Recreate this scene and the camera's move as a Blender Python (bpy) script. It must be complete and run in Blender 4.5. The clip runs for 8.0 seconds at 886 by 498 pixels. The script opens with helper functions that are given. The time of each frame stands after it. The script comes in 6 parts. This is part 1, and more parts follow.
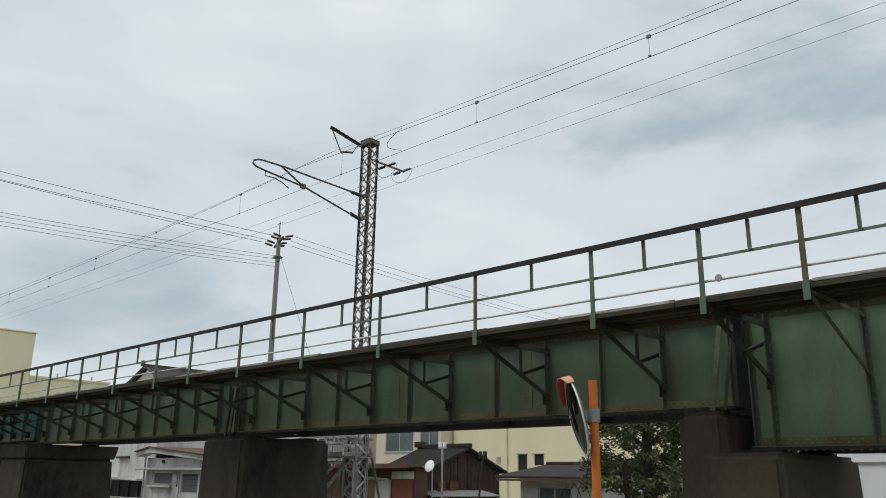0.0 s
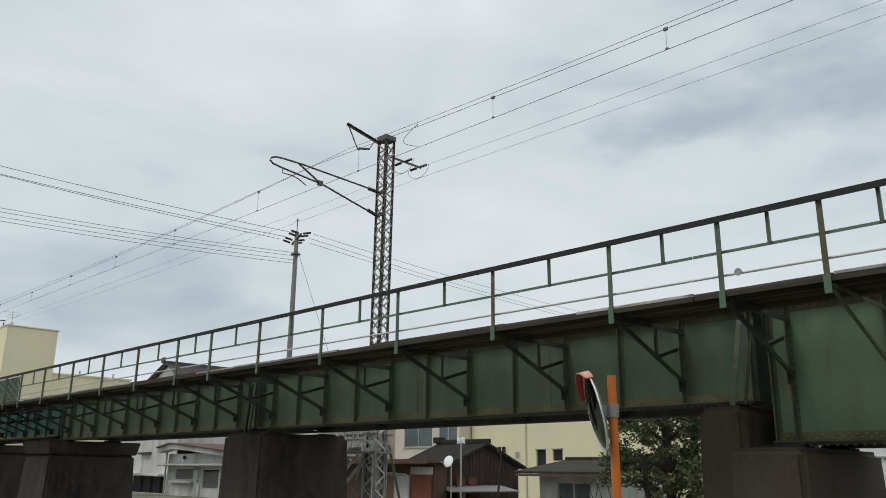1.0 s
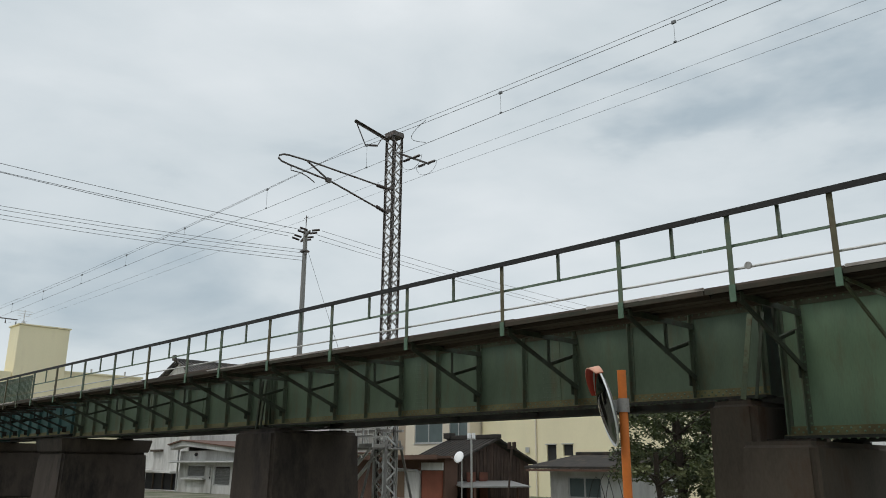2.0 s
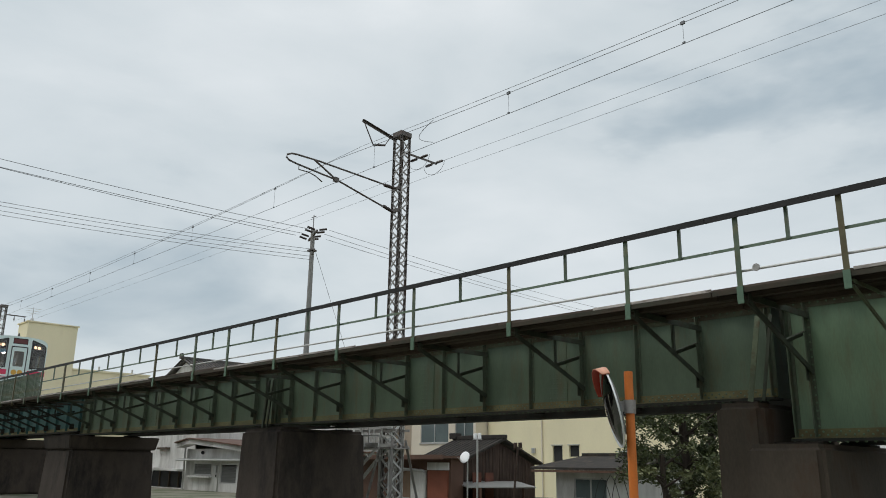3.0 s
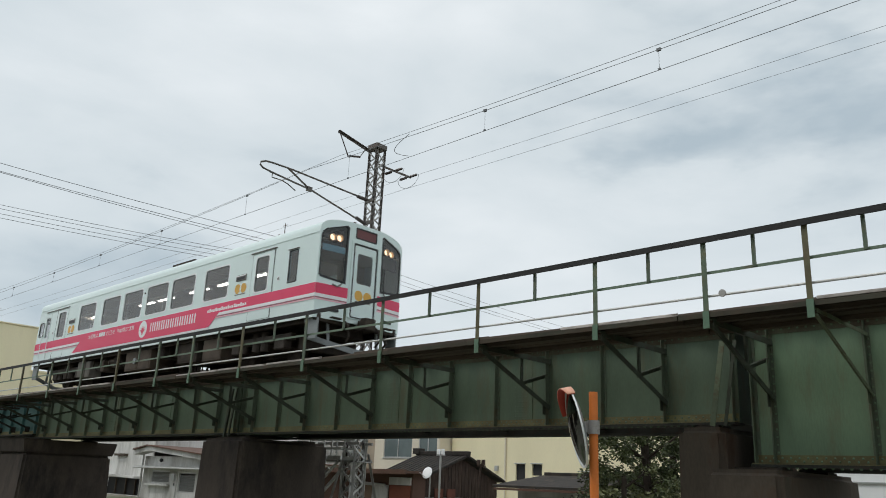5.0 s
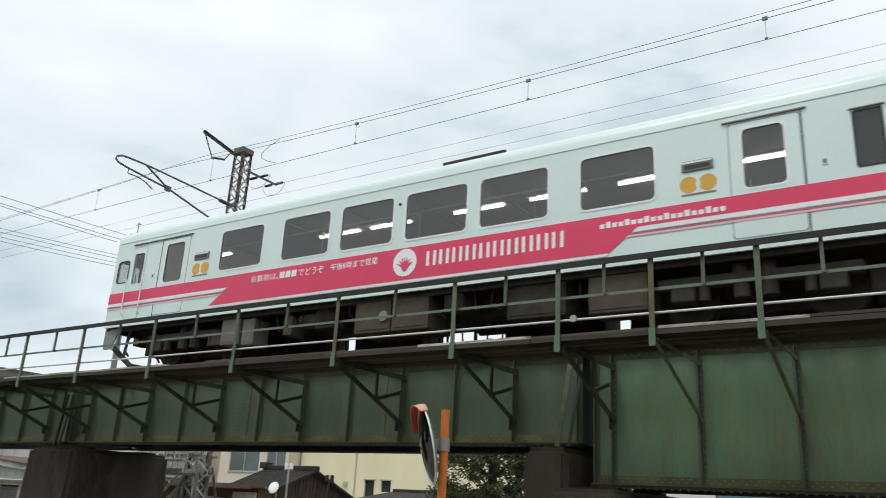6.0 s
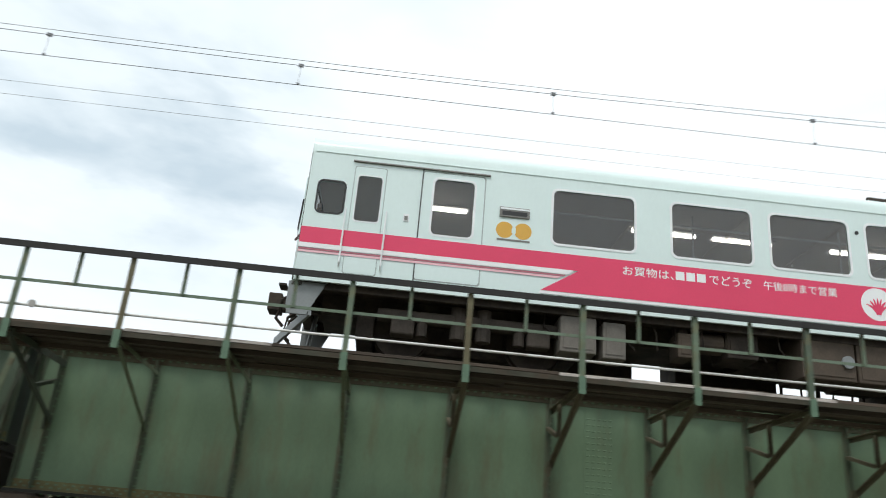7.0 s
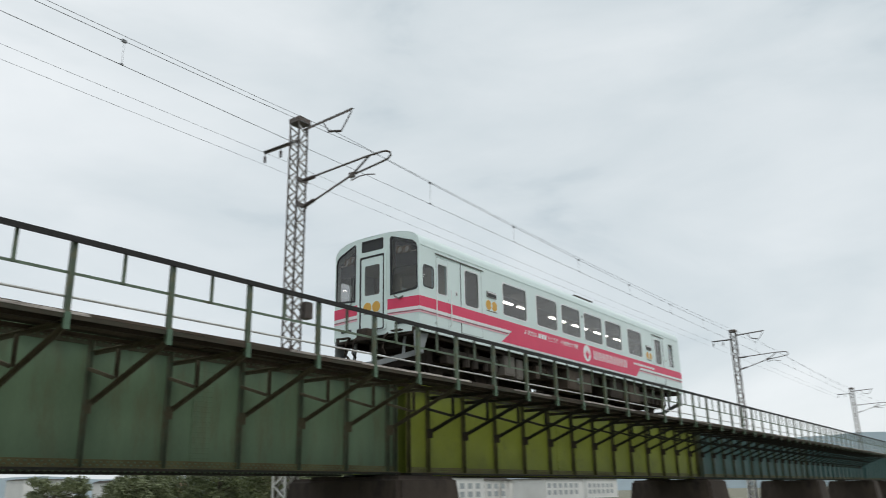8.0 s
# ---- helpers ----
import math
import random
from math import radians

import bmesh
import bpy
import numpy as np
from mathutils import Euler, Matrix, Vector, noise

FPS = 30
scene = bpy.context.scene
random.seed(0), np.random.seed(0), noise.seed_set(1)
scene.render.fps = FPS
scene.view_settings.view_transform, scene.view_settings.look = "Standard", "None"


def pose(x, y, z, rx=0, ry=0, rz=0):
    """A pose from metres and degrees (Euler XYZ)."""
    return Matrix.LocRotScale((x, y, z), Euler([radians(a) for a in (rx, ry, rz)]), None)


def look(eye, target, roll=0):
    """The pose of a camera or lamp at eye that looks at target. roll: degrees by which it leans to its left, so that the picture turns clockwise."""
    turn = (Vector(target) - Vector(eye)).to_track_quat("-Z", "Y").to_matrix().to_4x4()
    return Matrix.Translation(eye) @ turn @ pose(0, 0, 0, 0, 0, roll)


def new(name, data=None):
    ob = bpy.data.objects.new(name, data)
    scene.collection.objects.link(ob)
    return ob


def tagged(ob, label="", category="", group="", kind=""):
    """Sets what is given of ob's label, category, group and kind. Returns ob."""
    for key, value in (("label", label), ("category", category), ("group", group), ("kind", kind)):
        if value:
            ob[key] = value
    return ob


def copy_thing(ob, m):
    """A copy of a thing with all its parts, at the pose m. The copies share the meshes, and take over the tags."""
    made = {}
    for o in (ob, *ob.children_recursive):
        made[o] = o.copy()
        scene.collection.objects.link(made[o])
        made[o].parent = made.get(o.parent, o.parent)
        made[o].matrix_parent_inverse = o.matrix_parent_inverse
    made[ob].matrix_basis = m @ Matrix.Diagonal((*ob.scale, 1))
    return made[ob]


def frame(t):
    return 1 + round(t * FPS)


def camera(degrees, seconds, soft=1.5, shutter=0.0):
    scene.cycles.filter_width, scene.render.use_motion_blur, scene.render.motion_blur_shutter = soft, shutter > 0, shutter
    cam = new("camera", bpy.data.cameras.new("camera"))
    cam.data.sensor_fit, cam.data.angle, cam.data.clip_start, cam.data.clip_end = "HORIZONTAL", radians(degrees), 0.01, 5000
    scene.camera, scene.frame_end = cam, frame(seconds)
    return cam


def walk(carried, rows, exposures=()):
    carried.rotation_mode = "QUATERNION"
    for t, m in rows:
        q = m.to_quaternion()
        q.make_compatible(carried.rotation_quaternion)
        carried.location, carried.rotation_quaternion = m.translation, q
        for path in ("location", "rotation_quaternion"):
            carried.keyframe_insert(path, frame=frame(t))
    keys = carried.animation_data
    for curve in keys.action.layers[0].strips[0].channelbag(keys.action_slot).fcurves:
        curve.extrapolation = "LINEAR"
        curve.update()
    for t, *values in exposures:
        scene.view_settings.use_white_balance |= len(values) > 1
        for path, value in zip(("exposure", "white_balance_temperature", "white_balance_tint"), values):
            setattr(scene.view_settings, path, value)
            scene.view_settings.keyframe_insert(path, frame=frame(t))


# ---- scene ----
EYE = 1.6          # the camera's height over the ground
cam = camera(57.9, 8.0, soft=0.95, shutter=0.1)
PATH = [
    (0.00, 43.84, 15.89, -0.66),
    (0.50, 44.45, 15.93, -0.82),
    (1.00, 45.14, 15.57, -0.58),
    (1.50, 45.67, 15.37, -0.15),
    (3.00, 46.27, 15.27, -0.75),
    (3.50, 46.27, 15.58, -0.81),
    (4.00, 45.97, 15.85, -1.08),
    (4.20, 45.59, 15.93, -1.58),
    (5.30, 42.09, 16.79, -2.44),
    (5.50, 40.35, 17.05, -2.32),
    (6.00, 33.26, 17.93, -2.97),
    (6.50, 18.64, 19.53, -2.98),
    (6.80, 6.54, 20.40, -3.53),
    (7.00, -4.81, 21.39, -4.69),
    (7.30, -21.45, 21.45, -2.70),
    (7.50, -28.75, 19.89, -1.52),
    (7.70, -38.67, 18.55, -0.55),
    (8.00, -54.19, 16.95, 1.03),
]
walk(cam, [(t, pose(0, 0, EYE, 90 + p, r, yaw)) for t, yaw, p, r in PATH],
     exposures=[(0.0, 0.0), (4.2, 0.0), (5.5, 0.20), (6.0, 0.36), (6.5, 0.62), (7.0, 0.57), (7.4, 0.26), (7.7, 0.13), (8.0, 0.08)])

# ---- sky and light: an overcast day with thin places in the cloud ----
SUN_EL, SUN_AZ = 58.0, 200.0
world = bpy.data.worlds.new("overcast_sky")
scene.world = world
world.use_nodes = True
wn, wl = world.node_tree.nodes, world.node_tree.links
wn.clear()
w_out = wn.new("ShaderNodeOutputWorld")
w_bg = wn.new("ShaderNodeBackground")
w_sky = wn.new("ShaderNodeTexSky")
w_sky.sky_type = "NISHITA"
w_sky.sun_disc = False
w_sky.sun_elevation = radians(SUN_EL)
w_sky.sun_rotation = radians(SUN_AZ)
w_sky.air_density, w_sky.dust_density = 1.0, 2.0
w_co = wn.new("ShaderNodeTexCoord")
w_map = wn.new("ShaderNodeMapping")
w_map.inputs["Scale"].default_value = (1.0, 1.0, 2.6)
w_map.inputs["Location"].default_value = (0.35, 0.1, 0.2)
w_n1 = wn.new("ShaderNodeTexNoise")
w_n1.inputs["Scale"].default_value = 2.7
w_n1.inputs["Detail"].default_value = 8.0
w_n1.inputs["Roughness"].default_value = 0.5
w_n1.inputs["Distortion"].default_value = 0.3
w_n2 = wn.new("ShaderNodeTexNoise")
w_n2.inputs["Scale"].default_value = 1.1
w_n2.inputs["Detail"].default_value = 2.0
w_ramp = wn.new("ShaderNodeValToRGB")
cr = w_ramp.color_ramp
cr.elements[0].position, cr.elements[0].color = 0.34, (0.44, 0.525, 0.58, 1)
cr.elements[1].position, cr.elements[1].color = 0.66, (0.865, 0.905, 0.925, 1)
e = cr.elements.new(0.44)
e.color = (0.66, 0.725, 0.755, 1)
e = cr.elements.new(0.55)
e.color = (0.76, 0.812, 0.836, 1)
w_add = wn.new("ShaderNodeMath")
w_add.operation = "MULTIPLY_ADD"
w_add.inputs[1].default_value = 0.35
w_half = wn.new("ShaderNodeMath")
w_half.operation = "MULTIPLY_ADD"
w_half.inputs[1].default_value, w_half.inputs[2].default_value = 0.65, 0.0
w_skyk = wn.new("ShaderNodeVectorMath")
w_skyk.operation = "SCALE"
w_skyk.inputs["Scale"].default_value = 0.10
w_mix = wn.new("ShaderNodeMix")
w_mix.data_type = "RGBA"
w_mix.inputs["Factor"].default_value = 0.9
wl.new(w_co.outputs["Generated"], w_map.inputs["Vector"])
wl.new(w_map.outputs["Vector"], w_n1.inputs["Vector"])
wl.new(w_map.outputs["Vector"], w_n2.inputs["Vector"])
wl.new(w_n1.outputs["Fac"], w_half.inputs[0])
wl.new(w_half.outputs[0], w_add.inputs[2])
wl.new(w_n2.outputs["Fac"], w_add.inputs[0])
# single clouds: direction, reach, darker (-) or lighter (+) than the sheet of cloud
CLOUDS = [((-0.225, 0.875, 0.425), 0.22, -0.125), ((-0.42, 0.82, 0.385), 0.16, -0.09), ((-0.10, 0.90, 0.40), 0.14, -0.06), ((-0.875, 0.44, 0.19), 0.26, -0.055),
          ((-0.92, 0.33, 0.15), 0.2, -0.03), ((-0.87, 0.316, 0.36), 0.16, -0.025), ((0.365, 0.77, 0.52), 0.10, -0.06), ((0.82, 0.49, 0.30), 0.10, -0.05), ((0.80, 0.20, 0.50), 0.5, -0.035),
          ((-0.572, 0.758, 0.314), 0.22, 0.05), ((-0.345, 0.87, 0.335), 0.16, 0.05), ((-0.79, 0.36, 0.478), 0.28, 0.06), ((-0.40, 0.72, 0.56), 0.30, 0.02), ((0.12, 0.83, 0.54), 0.34, 0.03)]
w_soft = wn.new("ShaderNodeMath")
w_soft.operation = "MULTIPLY_ADD"
w_soft.inputs[1].default_value, w_soft.inputs[2].default_value = 0.85, 0.085
wl.new(w_add.outputs[0], w_soft.inputs[0])
w_warp = wn.new("ShaderNodeTexNoise")
w_warp.inputs["Scale"].default_value, w_warp.inputs["Detail"].default_value, w_warp.inputs["Roughness"].default_value = 4.5, 5.0, 0.55
wl.new(w_map.outputs["Vector"], w_warp.inputs["Vector"])
w_off = wn.new("ShaderNodeVectorMath")
w_off.operation = "MULTIPLY_ADD"
w_off.inputs[1].default_value, w_off.inputs[2].default_value = (0.42, 0.42, 0.42), (-0.21, -0.21, -0.21)
wl.new(w_warp.outputs["Color"], w_off.inputs[0])
w_dir = wn.new("ShaderNodeVectorMath")
w_dir.operation = "MULTIPLY_ADD"
w_dir.inputs[1].default_value = (1.0, 1.0, 1.9)
wl.new(w_co.outputs["Generated"], w_dir.inputs[0])
wl.new(w_off.outputs[0], w_dir.inputs[2])
last = w_soft
for (cx, cy, cz), reach, depth in CLOUDS:
    w_far = wn.new("ShaderNodeVectorMath")
    w_far.operation = "DISTANCE"
    w_far.inputs[1].default_value = (cx, cy, cz * 1.9)
    wl.new(w_dir.outputs[0], w_far.inputs[0])
    w_puff = wn.new("ShaderNodeMapRange")
    w_puff.interpolation_type = "SMOOTHSTEP"
    for key, value in (("From Min", 0.0), ("From Max", reach), ("To Min", depth), ("To Max", 0.0)):
        w_puff.inputs[key].default_value = value
    wl.new(w_far.outputs["Value"], w_puff.inputs["Value"])
    w_sum = wn.new("ShaderNodeMath")
    wl.new(last.outputs[0], w_sum.inputs[0])
    wl.new(w_puff.outputs["Result"], w_sum.inputs[1])
    last = w_sum
wl.new(last.outputs[0], w_ramp.inputs["Fac"])
wl.new(w_sky.outputs["Color"], w_skyk.inputs[0])
wl.new(w_skyk.outputs[0], w_mix.inputs["A"])
wl.new(w_ramp.outputs["Color"], w_mix.inputs["B"])
wl.new(w_mix.outputs["Result"], w_bg.inputs["Color"])
w_bg.inputs["Strength"].default_value = 1.0
wl.new(w_bg.outputs[0], w_out.inputs[0])
sun = new("sun", bpy.data.lights.new("sun", "SUN"))
sun.data.energy, sun.data.angle, sun.data.color = 0.8, radians(14), (1.0, 0.97, 0.92)
sa, se = radians(SUN_AZ), radians(SUN_EL)
sun.matrix_world = look((math.sin(sa) * math.cos(se) * 50, math.cos(sa) * math.cos(se) * 50, math.sin(se) * 50), (0, 0, 0))


# ---- materials ----
def mat(name, col, rough=0.6, metal=0.0, var=0.25, scale=1.5, bump=0.0, fine=40.0, stain=None, stain_at=(0.55, 0.7), stain_scale=1.2,
        stretch=(1, 1, 1), glow=0.0, coat=0.0, spec=0.5, by_object=0.0):
    m = bpy.data.materials.new(name)
    m.use_nodes = True
    n, l = m.node_tree.nodes, m.node_tree.links
    b = n["Principled BSDF"]
    b.inputs["Roughness"].default_value, b.inputs["Metallic"].default_value = rough, metal
    b.inputs["Specular IOR Level"].default_value = spec
    b.inputs["Coat Weight"].default_value = coat
    co = n.new("ShaderNodeTexCoord")
    mp = n.new("ShaderNodeMapping")
    mp.inputs["Scale"].default_value = stretch
    l.new(co.outputs["Object"], mp.inputs["Vector"])
    big = n.new("ShaderNodeTexNoise")
    big.inputs["Scale"].default_value, big.inputs["Detail"].default_value, big.inputs["Roughness"].default_value = scale, 6, 0.6
    l.new(mp.outputs[0], big.inputs["Vector"])
    small = n.new("ShaderNodeTexNoise")
    small.inputs["Scale"].default_value, small.inputs["Detail"].default_value = fine, 3
    l.new(mp.outputs[0], small.inputs["Vector"])
    s = n.new("ShaderNodeMath")
    s.operation = "MULTIPLY_ADD"
    s.inputs[1].default_value = 0.35
    l.new(small.outputs["Fac"], s.inputs[0])
    l.new(big.outputs["Fac"], s.inputs[2])
    ramp = n.new("ShaderNodeValToRGB")
    r = ramp.color_ramp
    r.elements[0].position, r.elements[1].position = 0.38, 0.98
    r.elements[0].color = (*[c * (1 - var) for c in col], 1)
    r.elements[1].color = (*[min(1, c * (1 + var)) for c in col], 1)
    l.new(s.outputs[0], ramp.inputs["Fac"])
    out = ramp.outputs["Color"]
    if by_object:
        info = n.new("ShaderNodeObjectInfo")
        hsv = n.new("ShaderNodeHueSaturation")
        k = n.new("ShaderNodeMath")
        k.operation = "MULTIPLY_ADD"
        k.inputs[1].default_value, k.inputs[2].default_value = by_object, 1 - by_object / 2
        l.new(info.outputs["Random"], k.inputs[0])
        l.new(k.outputs[0], hsv.inputs["Value"])
        l.new(out, hsv.inputs["Color"])
        out = hsv.outputs["Color"]
    if stain:
        st = n.new("ShaderNodeTexNoise")
        st.inputs["Scale"].default_value, st.inputs["Detail"].default_value, st.inputs["Roughness"].default_value = stain_scale, 8, 0.7
        l.new(mp.outputs[0], st.inputs["Vector"])
        mr = n.new("ShaderNodeMapRange")
        mr.inputs["From Min"].default_value, mr.inputs["From Max"].default_value = stain_at
        l.new(st.outputs["Fac"], mr.inputs["Value"])
        mx = n.new("ShaderNodeMix")
        mx.data_type = "RGBA"
        mx.inputs["B"].default_value = (*stain, 1)
        l.new(mr.outputs["Result"], mx.inputs["Factor"])
        l.new(out, mx.inputs["A"])
        out = mx.outputs["Result"]
    l.new(out, b.inputs["Base Color"])
    if bump:
        bp = n.new("ShaderNodeBump")
        bp.inputs["Strength"].default_value, bp.inputs["Distance"].default_value = bump, 0.01
        l.new(s.outputs[0], bp.inputs["Height"])
        l.new(bp.outputs[0], b.inputs["Normal"])
    if glow:
        b.inputs["Emission Color"].default_value = (*col, 1)
        b.inputs["Emission Strength"].default_value = glow
    return m


def glass(name, tint, alpha):
    """Tinted pane: a clear gloss over a grey film."""
    m = bpy.data.materials.new(name)
    m.use_nodes = True
    n, l = m.node_tree.nodes, m.node_tree.links
    n.clear()
    o = n.new("ShaderNodeOutputMaterial")
    tr = n.new("ShaderNodeBsdfTransparent")
    tr.inputs["Color"].default_value = (*tint, 1)
    gl = n.new("ShaderNodeBsdfGlossy")
    gl.inputs["Roughness"].default_value = 0.03
    lw = n.new("ShaderNodeLayerWeight")
    lw.inputs["Blend"].default_value = 0.5
    pw = n.new("ShaderNodeMath")
    pw.operation = "POWER"
    pw.inputs[1].default_value = 3.5
    fr = n.new("ShaderNodeMath")
    fr.operation = "MULTIPLY_ADD"
    fr.inputs[1].default_value, fr.inputs[2].default_value = 0.55, 0.04
    l.new(lw.outputs["Facing"], pw.inputs[0])
    l.new(pw.outputs[0], fr.inputs[0])
    mx = n.new("ShaderNodeMixShader")
    mx2 = n.new("ShaderNodeMixShader")
    df = n.new("ShaderNodeBsdfDiffuse")
    df.inputs["Color"].default_value = (0.215, 0.212, 0.212, 1)
    mx2.inputs["Fac"].default_value = alpha
    l.new(tr.outputs[0], mx2.inputs[1])
    l.new(df.outputs[0], mx2.inputs[2])
    l.new(fr.outputs[0], mx.inputs["Fac"])
    l.new(mx2.outputs[0], mx.inputs[1])
    l.new(gl.outputs[0], mx.inputs[2])
    l.new(mx.outputs[0], o.inputs[0])
    return m


RUST = (0.10, 0.045, 0.02)
M_GREEN = mat("bridge_green_paint", (0.120, 0.190, 0.113), 0.55, 0, 0.26, 1.1, 0.15, 30, (0.110, 0.092, 0.046), (0.50, 0.80), 1.5, (1.6, 1, 0.35))
M_GREEN_L = mat("bridge_dull_green_paint", (0.080, 0.118, 0.075), 0.6, 0, 0.3, 1.1, 0.15, 30, (0.092, 0.076, 0.038), (0.52, 0.80), 1.7, (1.6, 1, 0.35))
M_YELLOW = mat("bridge_yellow_green_paint", (0.200, 0.238, 0.026), 0.55, 0, 0.25, 0.9, 0.15, 30, (0.10, 0.10, 0.03), (0.58, 0.8), 1.4)
M_TEAL = mat("bridge_teal_paint", (0.043, 0.108, 0.103), 0.55, 0, 0.25, 0.9, 0.15, 30, RUST, (0.62, 0.82), 1.4)
M_RUSTY = mat("rusted_green_flange", (0.150, 0.142, 0.066), 0.8, 0, 0.45, 3, 0.4, 60, (0.105, 0.078, 0.034), (0.44, 0.72), 2.2, (0.6, 1, 1))
M_TOPANGLE = mat("rust_stained_green_angle", (0.095, 0.100, 0.060), 0.75, 0, 0.4, 2, 0.3, 50, (0.070, 0.047, 0.028), (0.42, 0.66), 1.6, (1, 1, 0.6))
# shade inside and under the bridge painted in as near-black, with brown rust
M_SHADE_DARK = mat("shade_darkened_steel", (0.030, 0.032, 0.026), 0.85, 0, 0.4, 2, 0.2, 40, (0.05, 0.03, 0.02), (0.5, 0.7), 3)
# web green darkened for shade on the outstanding leg, plus real brown grime
M_STIFF = mat("shaded_grimy_green_stiffener", (0.094, 0.122, 0.080), 0.7, 0, 0.35, 3, 0.15, 40, (0.085, 0.064, 0.036), (0.46, 0.68), 3)
M_EDGE = mat("brown_green_edge_angle", (0.058, 0.058, 0.043), 0.8, 0, 0.4, 3, 0.3, 40, (0.075, 0.055, 0.040), (0.42, 0.64), 1.6, spec=0.25)
M_PALE = mat("pale_weathered_timber", (0.50, 0.455, 0.42), 0.85, 0, 0.3, 4, 0.3, 40, (0.10, 0.075, 0.06), (0.5, 0.66), 3, (0.5, 3, 3), by_object=0.5)
M_STIFF_Y = mat("grimy_yellow_stiffener", (0.082, 0.082, 0.026), 0.7, 0, 0.35, 3, 0.15, 40, (0.06, 0.05, 0.02), (0.5, 0.72), 4)
M_LIGHTGALV = mat("pale_galvanised_steel", (0.68, 0.68, 0.66), 0.55, 0.2, 0.2, 3, 0.1, 60, (0.25, 0.19, 0.14), (0.6, 0.78), 4)
M_RAIL = mat("rail_green_paint", (0.102, 0.140, 0.092), 0.45, 0, 0.3, 4, 0.15, 60, (0.165, 0.135, 0.055), (0.48, 0.68), 2.5, by_object=0.45)
M_MIDRAIL = mat("faded_green_rail_paint", (0.145, 0.200, 0.140), 0.45, 0, 0.3, 4, 0.1, 60, (0.14, 0.11, 0.06), (0.55, 0.75), 3)
M_OLIVE = mat("rusty_olive_post_paint", (0.120, 0.108, 0.055), 0.55, 0, 0.35, 4, 0.15, 60, (0.10, 0.062, 0.03), (0.5, 0.7), 3.5)
M_TOPRAIL = mat("dark_weathered_handrail", (0.018, 0.017, 0.016), 0.7, 0, 0.4, 4, 0.2, 60)
M_BRACKET = mat("grimy_green_bracket", (0.050, 0.062, 0.042), 0.7, 0, 0.4, 4, 0.2, 60, (0.045, 0.03, 0.02), (0.5, 0.7), 5)
M_FOOT = mat("fresh_green_paint", (0.105, 0.178, 0.118), 0.5, 0, 0.2, 6, 0.1, 50)
M_BRACKET2 = mat("rusty_brown_bracket", (0.135, 0.120, 0.076), 0.75, 0, 0.4, 4, 0.2, 60, (0.066, 0.046, 0.030), (0.45, 0.68), 4)
M_BRACKET3 = mat("faded_green_bracket", (0.140, 0.172, 0.108), 0.7, 0, 0.35, 4, 0.2, 60, (0.10, 0.072, 0.036), (0.5, 0.7), 5)
M_TIMBER = mat("tarred_timber", (0.074, 0.055, 0.041), 0.85, 0, 0.5, 3, 0.5, 30, (0.105, 0.085, 0.068), (0.55, 0.78), 3, (0.3, 3, 3), by_object=0.6)
M_STEEL = mat("worn_rail_steel", (0.22, 0.17, 0.14), 0.45, 0.6, 0.3, 4, 0.1, 60)
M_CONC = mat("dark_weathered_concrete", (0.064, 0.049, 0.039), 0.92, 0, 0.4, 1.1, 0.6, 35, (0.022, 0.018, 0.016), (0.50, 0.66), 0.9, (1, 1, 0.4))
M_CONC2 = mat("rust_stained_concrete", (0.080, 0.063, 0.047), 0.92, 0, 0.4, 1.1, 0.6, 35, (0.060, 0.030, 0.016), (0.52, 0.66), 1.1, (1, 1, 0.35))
M_GALV = mat("weathered_galvanised_steel", (0.40, 0.385, 0.365), 0.55, 0.4, 0.25, 3, 0.1, 60, (0.14, 0.09, 0.06), (0.58, 0.76), 4)
M_MASTDK = mat("dark_mast_steel", (0.13, 0.115, 0.105), 0.6, 0.3, 0.3, 3, 0.1, 60, (0.09, 0.05, 0.035), (0.5, 0.72), 3)
M_WIRE = mat("overhead_wire", (0.15, 0.155, 0.16), 0.5, 0.3)
M_INSUL = mat("brown_insulator", (0.05, 0.035, 0.03), 0.3)
M_BODY = mat("pale_mint_train_paint", (0.73, 0.855, 0.825), 0.34, 0, 0.05, 0.6, 0.0, 20, (0.67, 0.785, 0.75), (0.62, 0.85), 0.9, (1, 1, 0.5), coat=0.3)
M_RED = mat("crimson_train_paint", (0.80, 0.050, 0.135), 0.45, 0, 0.06, 0.8, coat=0.05)
M_WHITE = mat("white_vinyl", (0.92, 0.925, 0.925), 0.4, 0, 0.05, 1)
M_PINK = mat("pale_pink_line", (0.90, 0.55, 0.60), 0.4, 0, 0.05, 1)
M_ROSE = mat("dusty_rose_line", (0.44, 0.15, 0.19), 0.45, 0, 0.08, 1)
M_AMBER = mat("amber_vinyl", (0.72, 0.40, 0.06), 0.4, 0, 0.08, 2)
M_RUBBER = mat("black_rubber", (0.025, 0.026, 0.027), 0.55, 0, 0.2, 5)
M_TRIM = mat("silver_window_frame", (0.84, 0.87, 0.865), 0.3, 0.1, 0.1, 3)
M_UNDER = mat("black_underframe", (0.052, 0.043, 0.036), 0.85, 0, 0.5, 3, 0.3, 30, (0.075, 0.058, 0.043), (0.5, 0.7), 3, spec=0.2)
M_BOXES = mat("dusty_brown_equipment", (0.080, 0.060, 0.043), 0.8, 0, 0.4, 2.5, 0.2, 30)
M_GREYBOX = mat("grey_equipment_paint", (0.20, 0.196, 0.18), 0.6, 0, 0.25, 2, 0.1, 30)
M_SKIRT = mat("grey_skirt_paint", (0.24, 0.26, 0.26), 0.5, 0, 0.2, 2, 0.05, 30)
